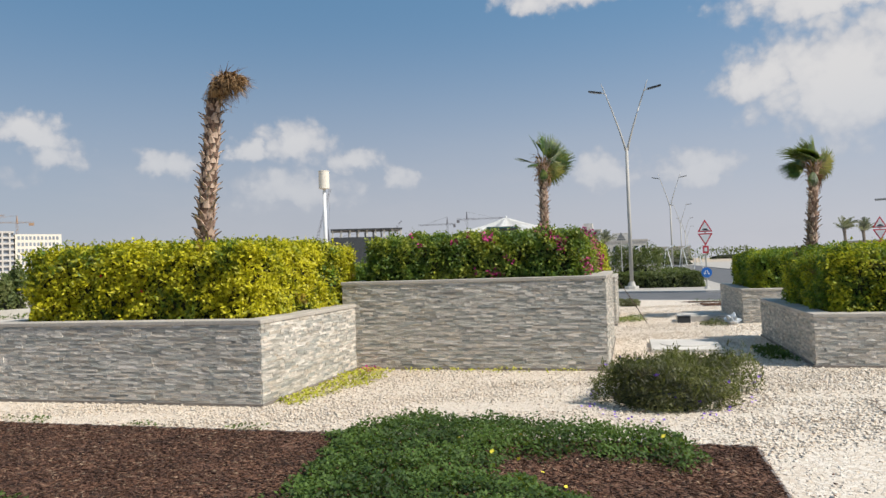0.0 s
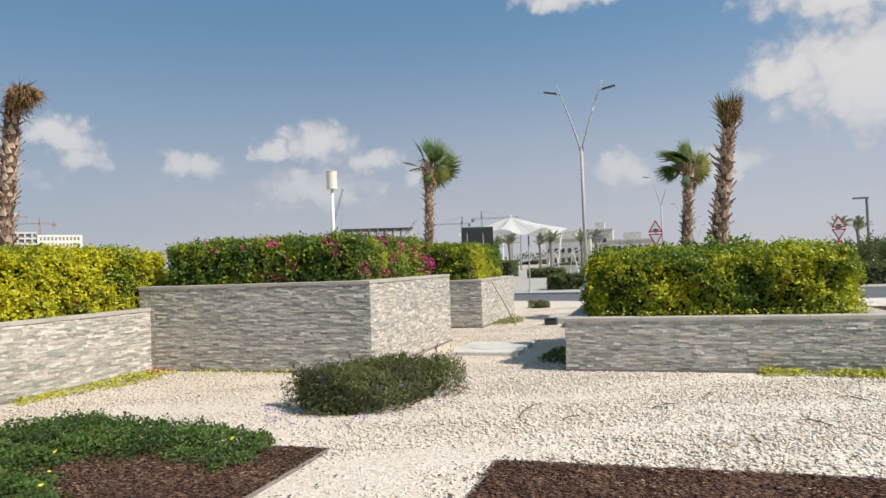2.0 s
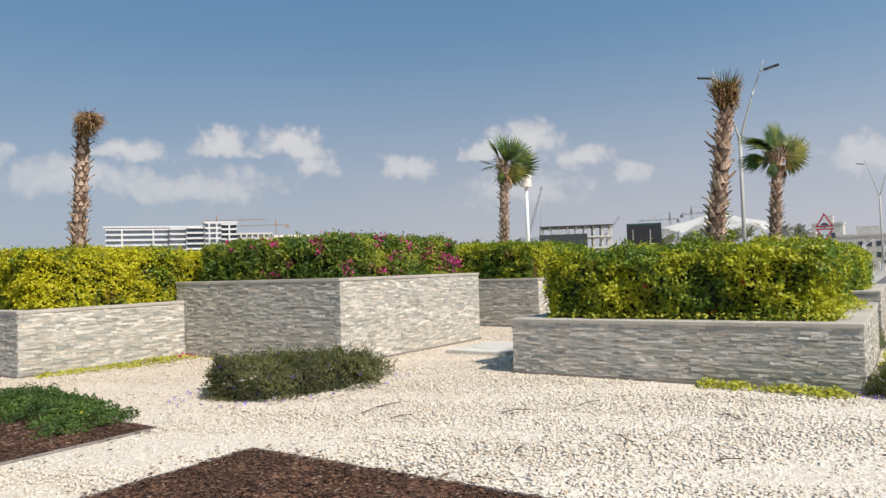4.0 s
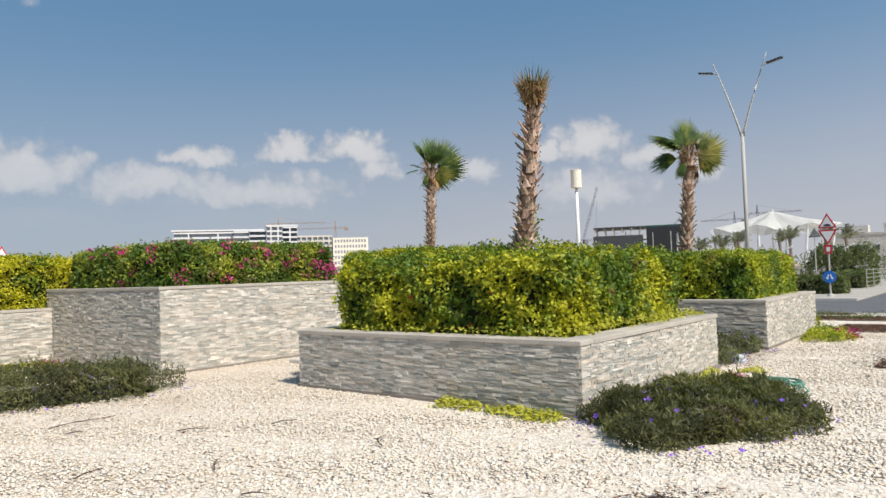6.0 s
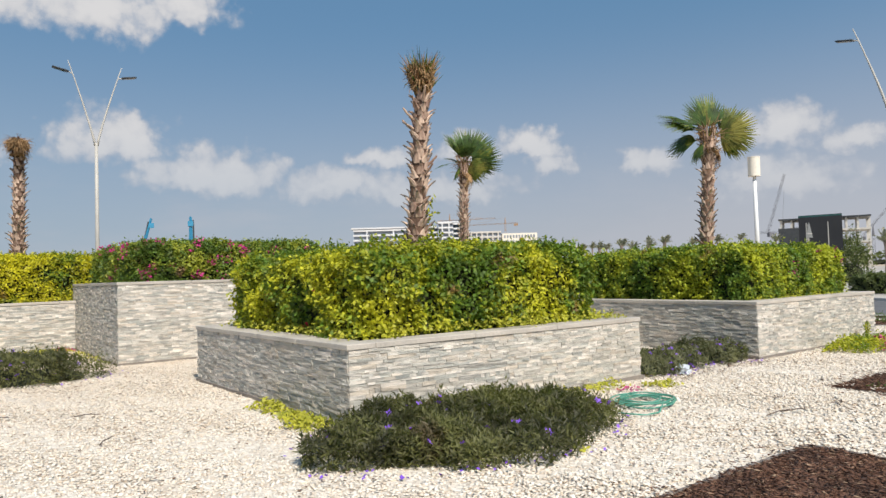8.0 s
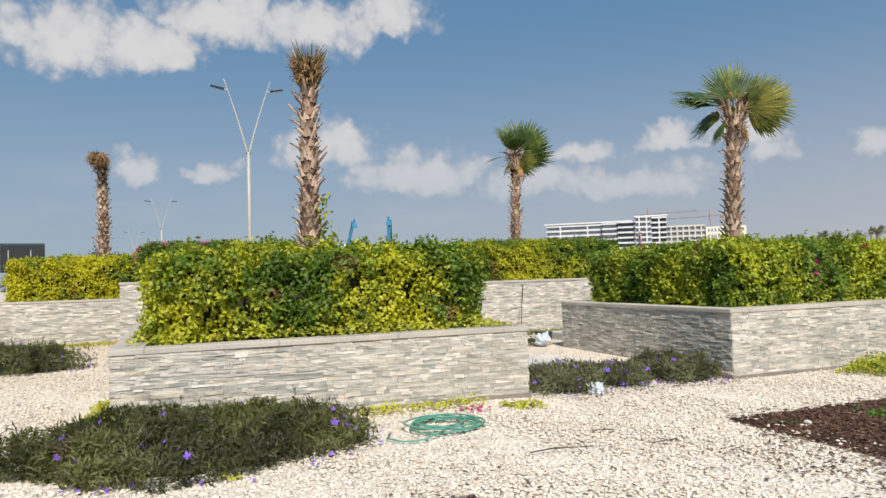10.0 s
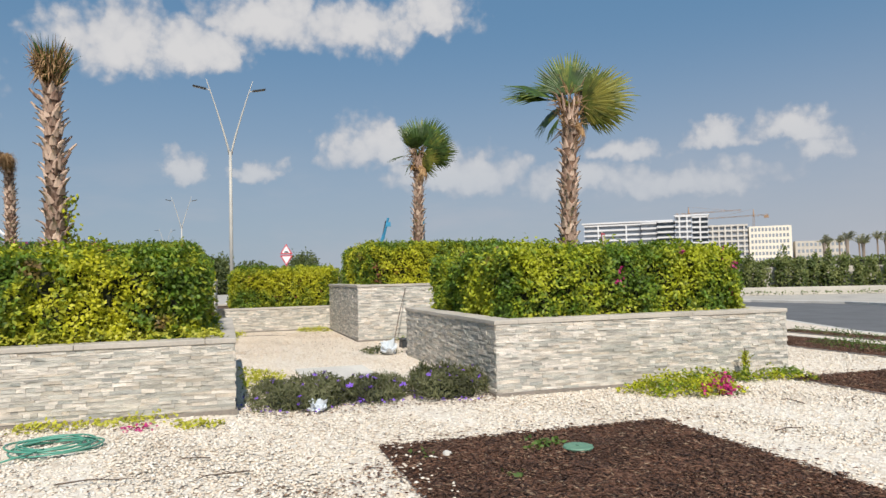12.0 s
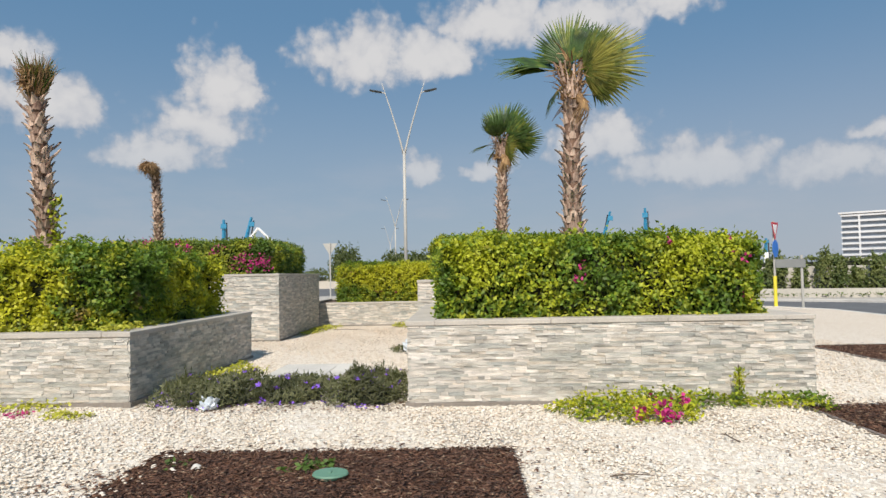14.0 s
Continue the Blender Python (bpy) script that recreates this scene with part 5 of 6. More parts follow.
def kerb_line(pts, z, label):
    for (xa, ya), (xb, yb) in zip(pts, pts[1:]):
        ln = math.hypot(xb - xa, yb - ya)
        a = math.degrees(math.atan2(yb - ya, xb - xa))
        for k in range(max(1, min(16, int(ln / 1.2)))):
            n = max(1, min(16, int(ln / 1.2)))
            ob = part("kerb", boxed(ln * k / n + 0.004, ln * (k + 1) / n - 0.004, -0.075, 0.075, -0.25, z, bevel=0.012), KERB)
            ob.matrix_basis = pose(xa, ya, 0, 0, 0, a)
            tagged(ob, label, "kerb", "kerb stones", "structure")


kerb_line([(14, 28.0), (6.0, 28.0), (2.0, 28.6), (-1.0, 29.8), (-4.0, 30.8), (-9.0, 31.2), (-11.5, 30.4), (-15, 27.5), (-19, 22), (-21, 14)], 0.008, "pale concrete kerb stone beside the gravel")
kerb_line([(4.6, 38.3), (3.0, 38.3), (-4.0, 39.7), (-9.0, 40.3), (-13, 39.1), (-17.3, 36.1), (-23.1, 29.6), (-26.9, 22), (-27.4, 14)], 0.03 - FAR_DROP, "pale concrete kerb stone across the road")
slab("far_pavement", [(4.6, 38.4), (6.2, 240), (-75, 240), (-75, -80), (-27.5, -80), (-27.5, 14), (-27.0, 22), (-23.2, 29.7), (-17.4, 36.2), (-13, 39.2), (-9.0, 40.4), (-4.0, 39.8), (3.0, 38.4)], -0.259, -FAR_DROP, PAVING, "pale paved ground across the road", "pavement")
slab("east_pavement", [(11.5, 38.4), (60, 38.4), (60, 240), (13, 240)], -0.259, -FAR_DROP, PAVING, "pale paved ground beside the side road", "pavement")


def bush(x, y, rx, ry, h, label, seed, count, mat=LEAF_FAR, leaf=(0.16, 0.10), category="bush", group="roadside bushes"):
    th = mound(x, y, rx, ry, h, label, seed, count, mat, leaf, category, group=group)
    th.name = "bush"
    return th


def low_hedge(x0, x1, y0, y1, h, label, seed, count):
    return hedge(x0, x1, y0, y1, 0.0, h, LEAF_FAR, label, seed, count, (0.14, 0.085), 0.8, (), 0.06)


low_hedge(-2.9, 3.3, 43.1, 45.0, 0.80, "low dark clipped hedge behind the kerb", 71, 14000)
low_hedge(-9.6, -6.0, 75.0, 78.0, 0.9, "low dark clipped hedge beside the far path", 72, 6000)
low_hedge(-16.5, -13.0, 84.0, 88.0, 1.9, "tall dark clipped hedge beside the far path", 79, 6000)
low_hedge(12.9, 24.0, 41.0, 43.0, 0.95, "clipped green hedge beside the side road", 73, 9000)
low_hedge(1.6, 3.2, 50.5, 56.0, 0.85, "low green hedge beside the railing", 80, 5000)
bush(-0.2, 66.0, 3.0, 1.8, 2.3, "broad dark bush beside the far path", 74, 9000)
bush(-11.6, 64.0, 1.5, 1.5, 2.9, "dark leafy shrub beside the path", 75, 5000)
bush(16.5, 50.0, 4.2, 2.0, 1.9, "broad green bush by the side road", 76, 12000)
bush(24.0, 52.0, 4.2, 2.0, 2.1, "broad green bush by the side road", 84, 9000)
bush(8.0, 180.0, 9.0, 4.0, 3.4, "distant trees along the road", 77, 2600)
bush(-14.0, 150.0, 6.0, 3.0, 3.0, "distant dark shrubs beside the road", 78, 2000)

# boundary wall with planting across the road, to the north-west
WALL_AT, WALL_TURN = Vector((-29.9, 21.3, 0)), 65.0
wall_m = pose(*WALL_AT, 0, 0, WALL_TURN)
th = thing("boundary_wall", WALL_AT, "long cream boundary wall behind roadside planting", "wall", "", WALL_TURN)
for k in range(7):
    part("panel", boxed(k * 6.0 + 0.1, k * 6.0 + 5.9, -0.1, 0.1, -0.1, 1.5, bevel=0.01), BOUNDARY, th)
    part("pier", boxed(k * 6.0 - 0.16, k * 6.0 + 0.098, -0.16, 0.16, -0.1, 1.58, bevel=0.01), BOUNDARY, th)
part("plinth", boxed(-0.2, 42.2, -1.7, -1.5, -0.1, 0.42, bevel=0.01), BOUNDARY, th, "low pale planter kerb")
vg = random.Random(8)
for k in range(52):
    c = wall_m @ Vector((0.4 + k * 0.80 + vg.uniform(-0.25, 0.25), -0.75 + vg.uniform(-0.2, 0.2), 0))
    bush(c.x, c.y, vg.uniform(0.32, 0.56), vg.uniform(0.32, 0.5), vg.uniform(1.35, 2.0), "upright green shrub against the cream wall", 100 + k, 900, LEAF_OLIVE, (0.17, 0.10), "shrub", "shrubs along the boundary wall")

for k in range(6):
    c = wall_m @ Vector((3.5 + k * 7.0, 1.2, 0))
    hb = hedge(-3.6, 3.6, -0.7, 0.7, 0.0, vg.uniform(1.75, 1.95), LEAF_OLIVE, "dark green hedge showing above the cream wall", 170 + k, 5200, (0.17, 0.10), 0.8, (), 0.16)
    hb.matrix_basis = pose(c.x, c.y, 0, 0, 0, WALL_TURN)
a, b = wall_m @ Vector((0, -2.35, 0)), wall_m @ Vector((42, -2.35, 0))
c, d = wall_m @ Vector((42, -1.75, 0)), wall_m @ Vector((0, -1.75, 0))
trailing("verge_grass", [(v.x, v.y) for v in (a, b, c, d)], 70, 0.10, LEAF_COVER, (0.14, 0.07), "thin strip of green grass below the planter kerb", "grass", 181)

# railing beside the side road
th = thing("railing", (3.4, 50.0, 0), "pale metal railing along the side road", "railing", "", 87)
for k in range(16):
    part("post", tubed([(k * 1.9, 0, -0.1), (k * 1.9, 0, 1.05)], 0.022, 6), POLE, th)
for z in (0.15, 0.37, 0.59, 0.81, 1.02):
    part("rail", tubed([(0, 0, z), (28.5, 0, z)], 0.012, 6), POLE, th)


# ---------------------------------------------------------------- street lamps and signs
def street_lamp(x, y, turn, label, top=11.85):
    """A tall post that parts into two curved arms, each with a flat lamp head."""
    th = thing("street_lamp", (x, y, 0), label, "street lamp", "twin-arm street lamps", turn)
    part("plinth", prism(bmesh.new(), [(0.42 * math.cos(a), 0.42 * math.sin(a)) for a in (math.pi / 8 + k * math.pi / 4 for k in range(8))], -0.1, 0.16), CONCRETE, th, "concrete foot")
    part("collar", tubed([(0, 0, 0.16), (0, 0, 0.42)], [0.24, 0.15], 12), POLE, th)
    fork = top * 0.68
    part("shaft", tubed([(0, 0, 0.3), (0, 0, fork * 0.5), (0, 0, fork)], [0.11, 0.098, 0.085], 12), POLE, th, "", True)
    for s in (-1, 1):
        pts = [(s * (0.045 + 1.24 * f ** 1.14), 0, fork - 0.15 + (top - fork + 0.15) * f) for f in (k / 14 for k in range(15))]
        arm = part("arm", tubed(pts, [0.062 - 0.042 * k / 14 for k in range(15)], 8), POLE, th, "", True)
        bx, _, bz = pts[12]
        mount = pose(bx, 0, bz, 0, -11, 0 if s > 0 else 180)
        bracket = part("bracket", tubed([(-0.02, 0, -0.03), (0.22, 0, 0.0)], 0.03, 6), POLE, arm)
        bracket.matrix_basis = mount
        head = part("lamp_head", boxed(0.18, 0.95, -0.15, 0.15, -0.035, 0.04, bevel=0.028), DARK, arm, "flat dark lamp head")
        head.matrix_basis = mount
        glass = part("lens", boxed(0.32, 0.84, -0.11, 0.11, -0.046, -0.036), GLASS_DARK, arm)
        glass.matrix_basis = mount
    return th


street_lamp(-0.6, 42.3, 0, "tall pale twin-arm street lamp beside the road")
street_lamp(4.3, 89.3, 0, "pale twin-arm street lamp further down the side road")
street_lamp(8.6, 136.0, 0, "distant twin-arm street lamp")
street_lamp(12.8, 183.0, 0, "distant twin-arm street lamp")
street_lamp(17.0, 232.0, 0, "distant twin-arm street lamp")
street_lamp(-28.2, 16.4, 90, "tall cream twin-arm street lamp behind the garden", 13.0)
street_lamp(-87.0, 10.5, 90, "far cream twin-arm street lamp", 13.0)
street_lamp(-146.0, 4.0, 90, "distant cream twin-arm street lamp", 13.0)


def triangle(bm, r, y0, y1, down=False, cz=0.0):
    pts = [(r * math.cos(a), cz + r * math.sin(a)) for a in (radians((270 if down else 90) + 120 * k) for k in range(3))]
    f, b = [bm.verts.new((x, y0, z)) for x, z in pts], [bm.verts.new((x, y1, z)) for x, z in pts]
    bm.faces.new(f), bm.faces.new(b)
    for k in range(3):
        bm.faces.new((f[k], f[(k + 1) % 3], b[(k + 1) % 3], b[k]))
    bmesh.ops.recalc_face_normals(bm, faces=bm.faces)
    return bm


def disc(r, y0, y1, n=28):
    bm = prism(bmesh.new(), [(r * math.cos(a), r * math.sin(a)) for a in (2 * math.pi * k / n for k in range(n))], y0, y1)
    bmesh.ops.rotate(bm, verts=bm.verts, matrix=Matrix.Rotation(radians(90), 3, "X"))
    return bm


def arrow_bars(bm, y0, y1):
    """Two white strokes that lean apart, each with a pointed foot."""
    for s in (-1, 1):
        pts = [(s * 0.015, 0.11), (s * 0.055, 0.11), (s * 0.10, -0.02), (s * 0.15, -0.02), (s * 0.105, -0.13), (s * 0.03, -0.05), (s * 0.055, -0.04)]
        f, b = [bm.verts.new((x, y0, z)) for x, z in pts], [bm.verts.new((x, y1, z)) for x, z in pts]
        bm.faces.new(f), bm.faces.new(b)
        for k in range(len(pts)):
            bm.faces.new((f[k], f[(k + 1) % len(pts)], b[(k + 1) % len(pts)], b[k]))
    bmesh.ops.recalc_face_normals(bm, faces=bm.faces)
    return bm


def traffic_sign(x, y, turn, label, arrow=True, top=3.6):
    """A post with a warning triangle, a give-way triangle, a small plate and, on some, a blue arrow disc. Its face looks towards -y."""
    th = thing("traffic_sign", (x, y, 0), label, "traffic sign", "traffic signs", turn)
    part("post", tubed([(0, 0, -0.1), (0, 0, top)], 0.038, 10), POLE, th)
    part("foot", tubed([(0, 0, -0.05), (0, 0, 0.12)], [0.20, 0.09], 10), POLE, th)
    for down, cz in ((False, top - 0.36), (True, top - 0.88)):
        plate = part("sign_plate", triangle(bmesh.new(), 0.44, -0.055, -0.045, down, cz), RED, th, "red bordered triangle")
        part("face", triangle(bmesh.new(), 0.315, -0.061, -0.056, down, cz), WHITE, plate)
        if not down:
            bm = prism(bmesh.new(), [(0.15 * math.cos(a), 0.09 * math.sin(a)) for a in (math.pi * k / 10 for k in range(11))], 0.062, 0.067)
            bmesh.ops.rotate(bm, verts=bm.verts, matrix=Matrix.Rotation(radians(90), 3, "X"))
            bmesh.ops.translate(bm, verts=bm.verts, vec=(0, 0, cz - 0.13))
            part("symbol", bm, BLACK, plate, "black hump symbol")
    small = part("small_plate", boxed(-0.15, 0.15, -0.055, -0.045, top - 1.72, top - 1.32, bevel=0.004), RED, th, "small red plate")
    part("plate_mark", boxed(-0.07, 0.07, -0.061, -0.056, top - 1.62, top - 1.42), WHITE, small)
    if arrow:
        ob = part("sign_disc", disc(0.27, 0.045, 0.055), BLUE, th, "round blue sign")
        ob.location = (0, 0, 0.86)
        part("arrow", arrow_bars(bmesh.new(), -0.061, -0.057), WHITE, ob, "white arrow")
    return th


def sign_back(x, y, turn, top, label):
    """The plain back of a triangular sign on its post."""
    th = thing("traffic_sign", (x, y, 0), label, "traffic sign", "traffic signs", turn)
    part("post", tubed([(0, 0, -0.1), (0, 0, top)], 0.038, 8), POLE, th)
    part("foot", tubed([(0, 0, -0.05), (0, 0, 0.12)], [0.20, 0.09], 10), POLE, th)
    plate = part("sign_plate", triangle(bmesh.new(), 0.46, -0.055, -0.045, False, top - 0.36), SIGN_BACK, th, "plain grey triangle")
    part("stiffener", boxed(-0.26, 0.26, -0.075, -0.056, top - 0.44, top - 0.40), POLE, plate)
    return th


traffic_sign(3.25, 40.6, 0, "road sign post with two red triangles and blue disc")
traffic_sign(13.1, 45.8, 0, "road sign post with two red triangles", False)
traffic_sign(-31.1, 19.7, 90, "road sign post with red triangles behind the garden", False)
sign_back(-3.6, 40.9, 96, 3.2, "thin road sign post seen edge-on across the road")
sign_back(-11.8, 62.0, 20, 3.9, "plain grey back of a triangular road sign")
sign_back(-1.3, 62.0, 0, 3.9, "grey triangular sign back beside the path")


def direction_board(x, y, turn, w, z0, z1, mat, label):
    th = thing("direction_board", (x, y, 0), label, "road sign", "", turn)
    for s in (-1, 1):
        part("post", tubed([(s * w * 0.36, 0.05, -0.1), (s * w * 0.36, 0.05, z1)], 0.06, 10), POLE, th)
    board = part("board", boxed(-w / 2, w / 2, -0.05, 0.0, z0, z1, bevel=0.01), mat, th, "dark board with faint grey lines")
    part("trim", boxed(-w / 2, w / 2, -0.056, -0.052, z1 - 0.12, z1 - 0.04), TEAL, board, "teal band")
    for x in (-0.32, 0.18):
        part("route_line", boxed(x * w - 0.03, x * w + 0.03, -0.056, -0.052, z0 + 0.1, z1 - 0.5), POLE, board, "grey route line")
    return th


direction_board(-10.6, 57.4, 18, 2.6, 1.6, 4.7, BLACK, "dark direction board on two posts across the road")
direction_board(-45.3, 2.0, 100, 2.8, 2.6, 4.7, BLACK, "dark direction board with teal band on posts")
th = thing("give_way_sign", (-11.3, 30.45, 0), "give-way triangle and blue disc on a yellow-sleeved post", "traffic sign", "traffic signs", 138)
part("post", tubed([(0, 0, -0.1), (0, 0, 2.95)], 0.038, 10), POLE, th)
part("sleeve", tubed([(0, 0, 0), (0, 0, 1.05)], 0.06, 12), YELLOW, th, "yellow sleeve")
pl = part("sign_plate", triangle(bmesh.new(), 0.42, -0.055, -0.045, True, 2.7), RED, th, "red bordered triangle")
part("face", triangle(bmesh.new(), 0.26, -0.061, -0.056, True, 2.7), WHITE, pl)
part("sign_disc", disc(0.30, 0.045, 0.055), BLUE, th, "round blue sign").location = (0, 0, 2.0)
th = thing("give_way_sign", (-33.0, 11.0, 0), "grey back of a give-way sign on its post", "traffic sign", "traffic signs", -80)
part("post", tubed([(0, 0, -0.1), (0, 0, 3.7)], 0.05, 10), POLE, th)
part("sign_plate", triangle(bmesh.new(), 0.55, -0.06, -0.045, True, 3.4), POLE, th, "plain grey triangle")
th = thing("sign_back", (-11.0, 30.9, 0), "plain grey back of a road sign on its post", "traffic sign", "", 65)
part("plate", boxed(-0.5, 0.42, -0.03, 0.0, 1.33, 1.62, bevel=0.006), SIGN_BACK, th)
for s in (0.3,):
    part("post", tubed([(s, 0.04, -0.1), (s, 0.04, 1.75)], 0.045, 8), POLE, th)
th = thing("camera_post", (18.8, 61.9, 0), "slim grey post with a short arm", "street lamp")
part("post", tubed([(0, 0, -0.1), (0, 0, 5.6)], 0.10, 8), SIGN_BACK, th)
part("arm", boxed(-0.95, 0.11, -0.1, 0.1, 5.6, 5.74), SIGN_BACK, th)


# ---------------------------------------------------------------- distance
def blade_crown(n, size, seed, mat, name="crown"):
    """A shaggy feather-palm crown, blown to one side: arching stalks, each with two rows of hanging leaflets."""
    g2 = np.random.default_rng(seed)
    out = []
    for i in range(n):
        a, e = i * 2.399, g2.uniform(0.45, 1.5)
        d = np.array((math.cos(a) * math.cos(e) + 0.22, math.sin(a) * math.cos(e) * 0.8, math.sin(e)))
        d /= np.linalg.norm(d)
        k, r = 18, size * g2.uniform(0.75, 1.15)
        f = np.linspace(0.10, 1, k)
        arch = np.stack([0.14 * r * f ** 2, np.zeros(k), -0.30 * r * f ** 2.6], 1)
        c = d[None] * (f * r)[:, None] + arch
        flat = np.array((-d[1], d[0], 0)) / (np.hypot(d[0], d[1]) + 1e-6)
        for s in (-1, 1):
            ln = (0.30 * r * np.sin(np.pi * (0.12 + 0.83 * f)))[:, None]
            tip = c + (flat * s * 0.75 + d * 0.55 + np.array((0.15, 0, -0.35))) * ln + g2.normal(0, 0.03 * size, (k, 3))
            q = d * 0.022 * size
            out.append(np.stack([c - q, c + q, tip + q * 0.2, tip - q * 0.2], 1).reshape(-1, 3))
    me = polys(name, np.concatenate(out), 4)
    me.materials.append(mat)
    return me


# crowns carry the haze of distance in their leaf colour
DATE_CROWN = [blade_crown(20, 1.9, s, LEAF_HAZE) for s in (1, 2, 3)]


def date_palm(x, y, h, k, label, size=1.0):
    """A feather palm: a rough trunk with a skirt of old stubs, and a shaggy crown."""
    th = thing("date_palm", (x, y, 0), label, "palm tree", "distant date palms")
    part("trunk", tubed([(0, 0, -0.1), (0.1, 0, h * 0.5), (0.05, 0.05, h - 0.5), (0, 0.05, h + 0.2)], [0.19, 0.15, 0.17, 0.21], 8), FAR_TRUNK, th)
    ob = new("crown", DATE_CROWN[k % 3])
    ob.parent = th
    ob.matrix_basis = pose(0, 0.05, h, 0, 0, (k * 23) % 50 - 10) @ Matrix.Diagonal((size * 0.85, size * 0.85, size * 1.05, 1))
    return th


dg = random.Random(15)
for k, (x, y, h) in enumerate(((-9.5, 92, 4.2), (-11.5, 96, 4.0), (-14.5, 90, 4.0), (-5.2, 88, 4.0), (-3.6, 90, 3.8), (-17, 92, 3.6), (-19, 90, 3.4), (-20, 108, 4.4), (-24, 112, 4.6), (23.4, 91, 4.3), (25.5, 91.5, 4.0))):
    date_palm(x, y, h, k, "shaggy date palm near the white canopy", 1.05)
for k, az_ in enumerate((131.4, 130.6, 129.5, 128.4, 126.3, 125.1, 123.0, 121.2, 119.6, 117.2)):
    d = 165 + dg.uniform(-12, 12)
    date_palm(11 + d * math.cos(radians(az_)), 8 + d * math.sin(radians(az_)), dg.uniform(6.3, 7.4), k, "distant date palm on the skyline", 1.15)
for k, az_ in enumerate((134.4, 133.0, 132.0, 130.6, 129.3)):
    d = 88 + dg.uniform(-5, 8)
    date_palm(13.4 + d * math.cos(radians(az_)), 17 + d * math.sin(radians(az_)), dg.uniform(3.8, 4.7), k + 1, "date palm behind the boundary wall", 0.78)

# white tensile canopy
th = thing("canopy_tent", (-29, 167, 0), "large white tensile fabric canopy on masts", "tent")
bm = bmesh.new()
rings = []
for j, (r, z) in enumerate(((0.5, 12.6), (2.6, 11.7), (5.6, 10.5), (9.0, 9.5), (11.9, 8.6))):
    ring = []
    for i in range(48):
        a = 2 * math.pi * i / 48
        s = math.cos(8 * a)
        ring.append(bm.verts.new((r * (1 + 0.06 * s * (j / 4)) * 1.05 * math.cos(a), r * (1 + 0.06 * s * (j / 4)) * math.sin(a), z + s * 0.75 * (j / 4) ** 1.2)))
    rings.append(ring)
for a_, b_ in zip(rings, rings[1:]):
    for i in range(48):
        bm.faces.new((a_[i], a_[(i + 1) % 48], b_[(i + 1) % 48], b_[i]))
bm.faces.new(rings[0])
bmesh.ops.solidify(bm, geom=bm.faces[:], thickness=0.12)
part("fabric", bm, FABRIC, th, "taut white fabric")
for i in range(8):
    a = 2 * math.pi * i / 8
    part("mast", tubed([(10.6 * math.cos(a), 10.6 * math.sin(a), -0.1), (11.9 * math.cos(a), 11.9 * math.sin(a), 9.2)], 0.22, 8), WHITE, th)
part("centre_mast", tubed([(0, 0, -0.1), (0, 0, 13.1)], 0.25, 8), WHITE, th)

# mast with a cylindrical head
th = thing("antenna_mast", (-80.6, 177, 0), "white mast with a cream cylinder on top", "mast")
part("pole", tubed([(0, 0, -0.2), (0, 0, 12), (0, 0, 23.7)], [0.62, 0.52, 0.42], 14), WHITE, th, "", True)
part("cylinder", prism(bmesh.new(), [(1.45 * math.cos(a), 1.45 * math.sin(a)) for a in (2 * math.pi * k / 24 for k in range(24))], 23.7, 28.4), CREAM, th, "cream cylinder")
part("cap", prism(bmesh.new(), [(1.5 * math.cos(a), 1.5 * math.sin(a)) for a in (2 * math.pi * k / 24 for k in range(24))], 28.41, 28.6), CREAM, th)


def block(th, x0, x1, y0, y1, storeys, sh, slab_mat, glass_mat, over=1.4, fins=0, base=0.0, skip=()):
    """Storeys of glazing set back between projecting floor bands."""
    for s in range(storeys):
        z = base + s * sh
        if s not in skip:
            part("glazing", boxed(x0, x1, y0, y1, z + 0.02, z + sh - 1.12), glass_mat, th, "dark glazing band")
        part("floor_band", boxed(x0 - 0.3, x1 + 0.3, y0 - over, y1 + over, z + sh - 1.1, z + sh), slab_mat, th, "white floor band")
    for k in range(fins):
        f = x0 + (x1 - x0) * (k + 0.5) / fins
        part("fin", boxed(f - 0.45, f + 0.45, y0 - over - 0.05, y0 - 0.02, base, base + storeys * sh - 0.2), slab_mat, th, "white upright fin")


# white terraced building, seen broadside from the garden
AZ = 143.0
c = Vector((13 + 480 * math.cos(radians(AZ)), 15 + 480 * math.sin(radians(AZ)), 0))
hotel = thing("apartment_building", c, "long white terraced building with glazed storeys under construction", "building", "", AZ + 90 - 180)
block(hotel, -66, -30, -8, 8, 10, 3.3, FACADE, GLASS_PALE, 1.5, 2)
block(hotel, -29, -20, -11, 8, 10, 3.3, FACADE, GLASS_PALE, 2.0, 0)
block(hotel, -19, -9, -14, 8, 10, 3.35, FACADE, GLASS_DARK, 1.4, 0)
block(hotel, -8, 1, -16, 8, 11, 3.3, FACADE, GLASS_PALE, 1.8, 2)
block(hotel, 2, 11, -11, 8, 11, 3.25, FACADE, GLASS_DARK, 1.6, 1)
block(hotel, 12, 34, -7, 8, 9, 3.3, KERB, GLASS_PALE, 1.2, 6)
part("roof_plate", boxed(-67.5, -10, -10, 9, 33.4, 34.4), FACADE, hotel, "thin white roof")
part("roof_plate", boxed(-9, 12, -11, 9, 36.2, 37.0), FACADE, hotel, "thin white roof")
bm = bmesh.new()
box(bm, 35, 59, -6, 8, 0, 28)
side = part("side_wing", bm, CREAM, hotel, "cream side wing with rows of windows")
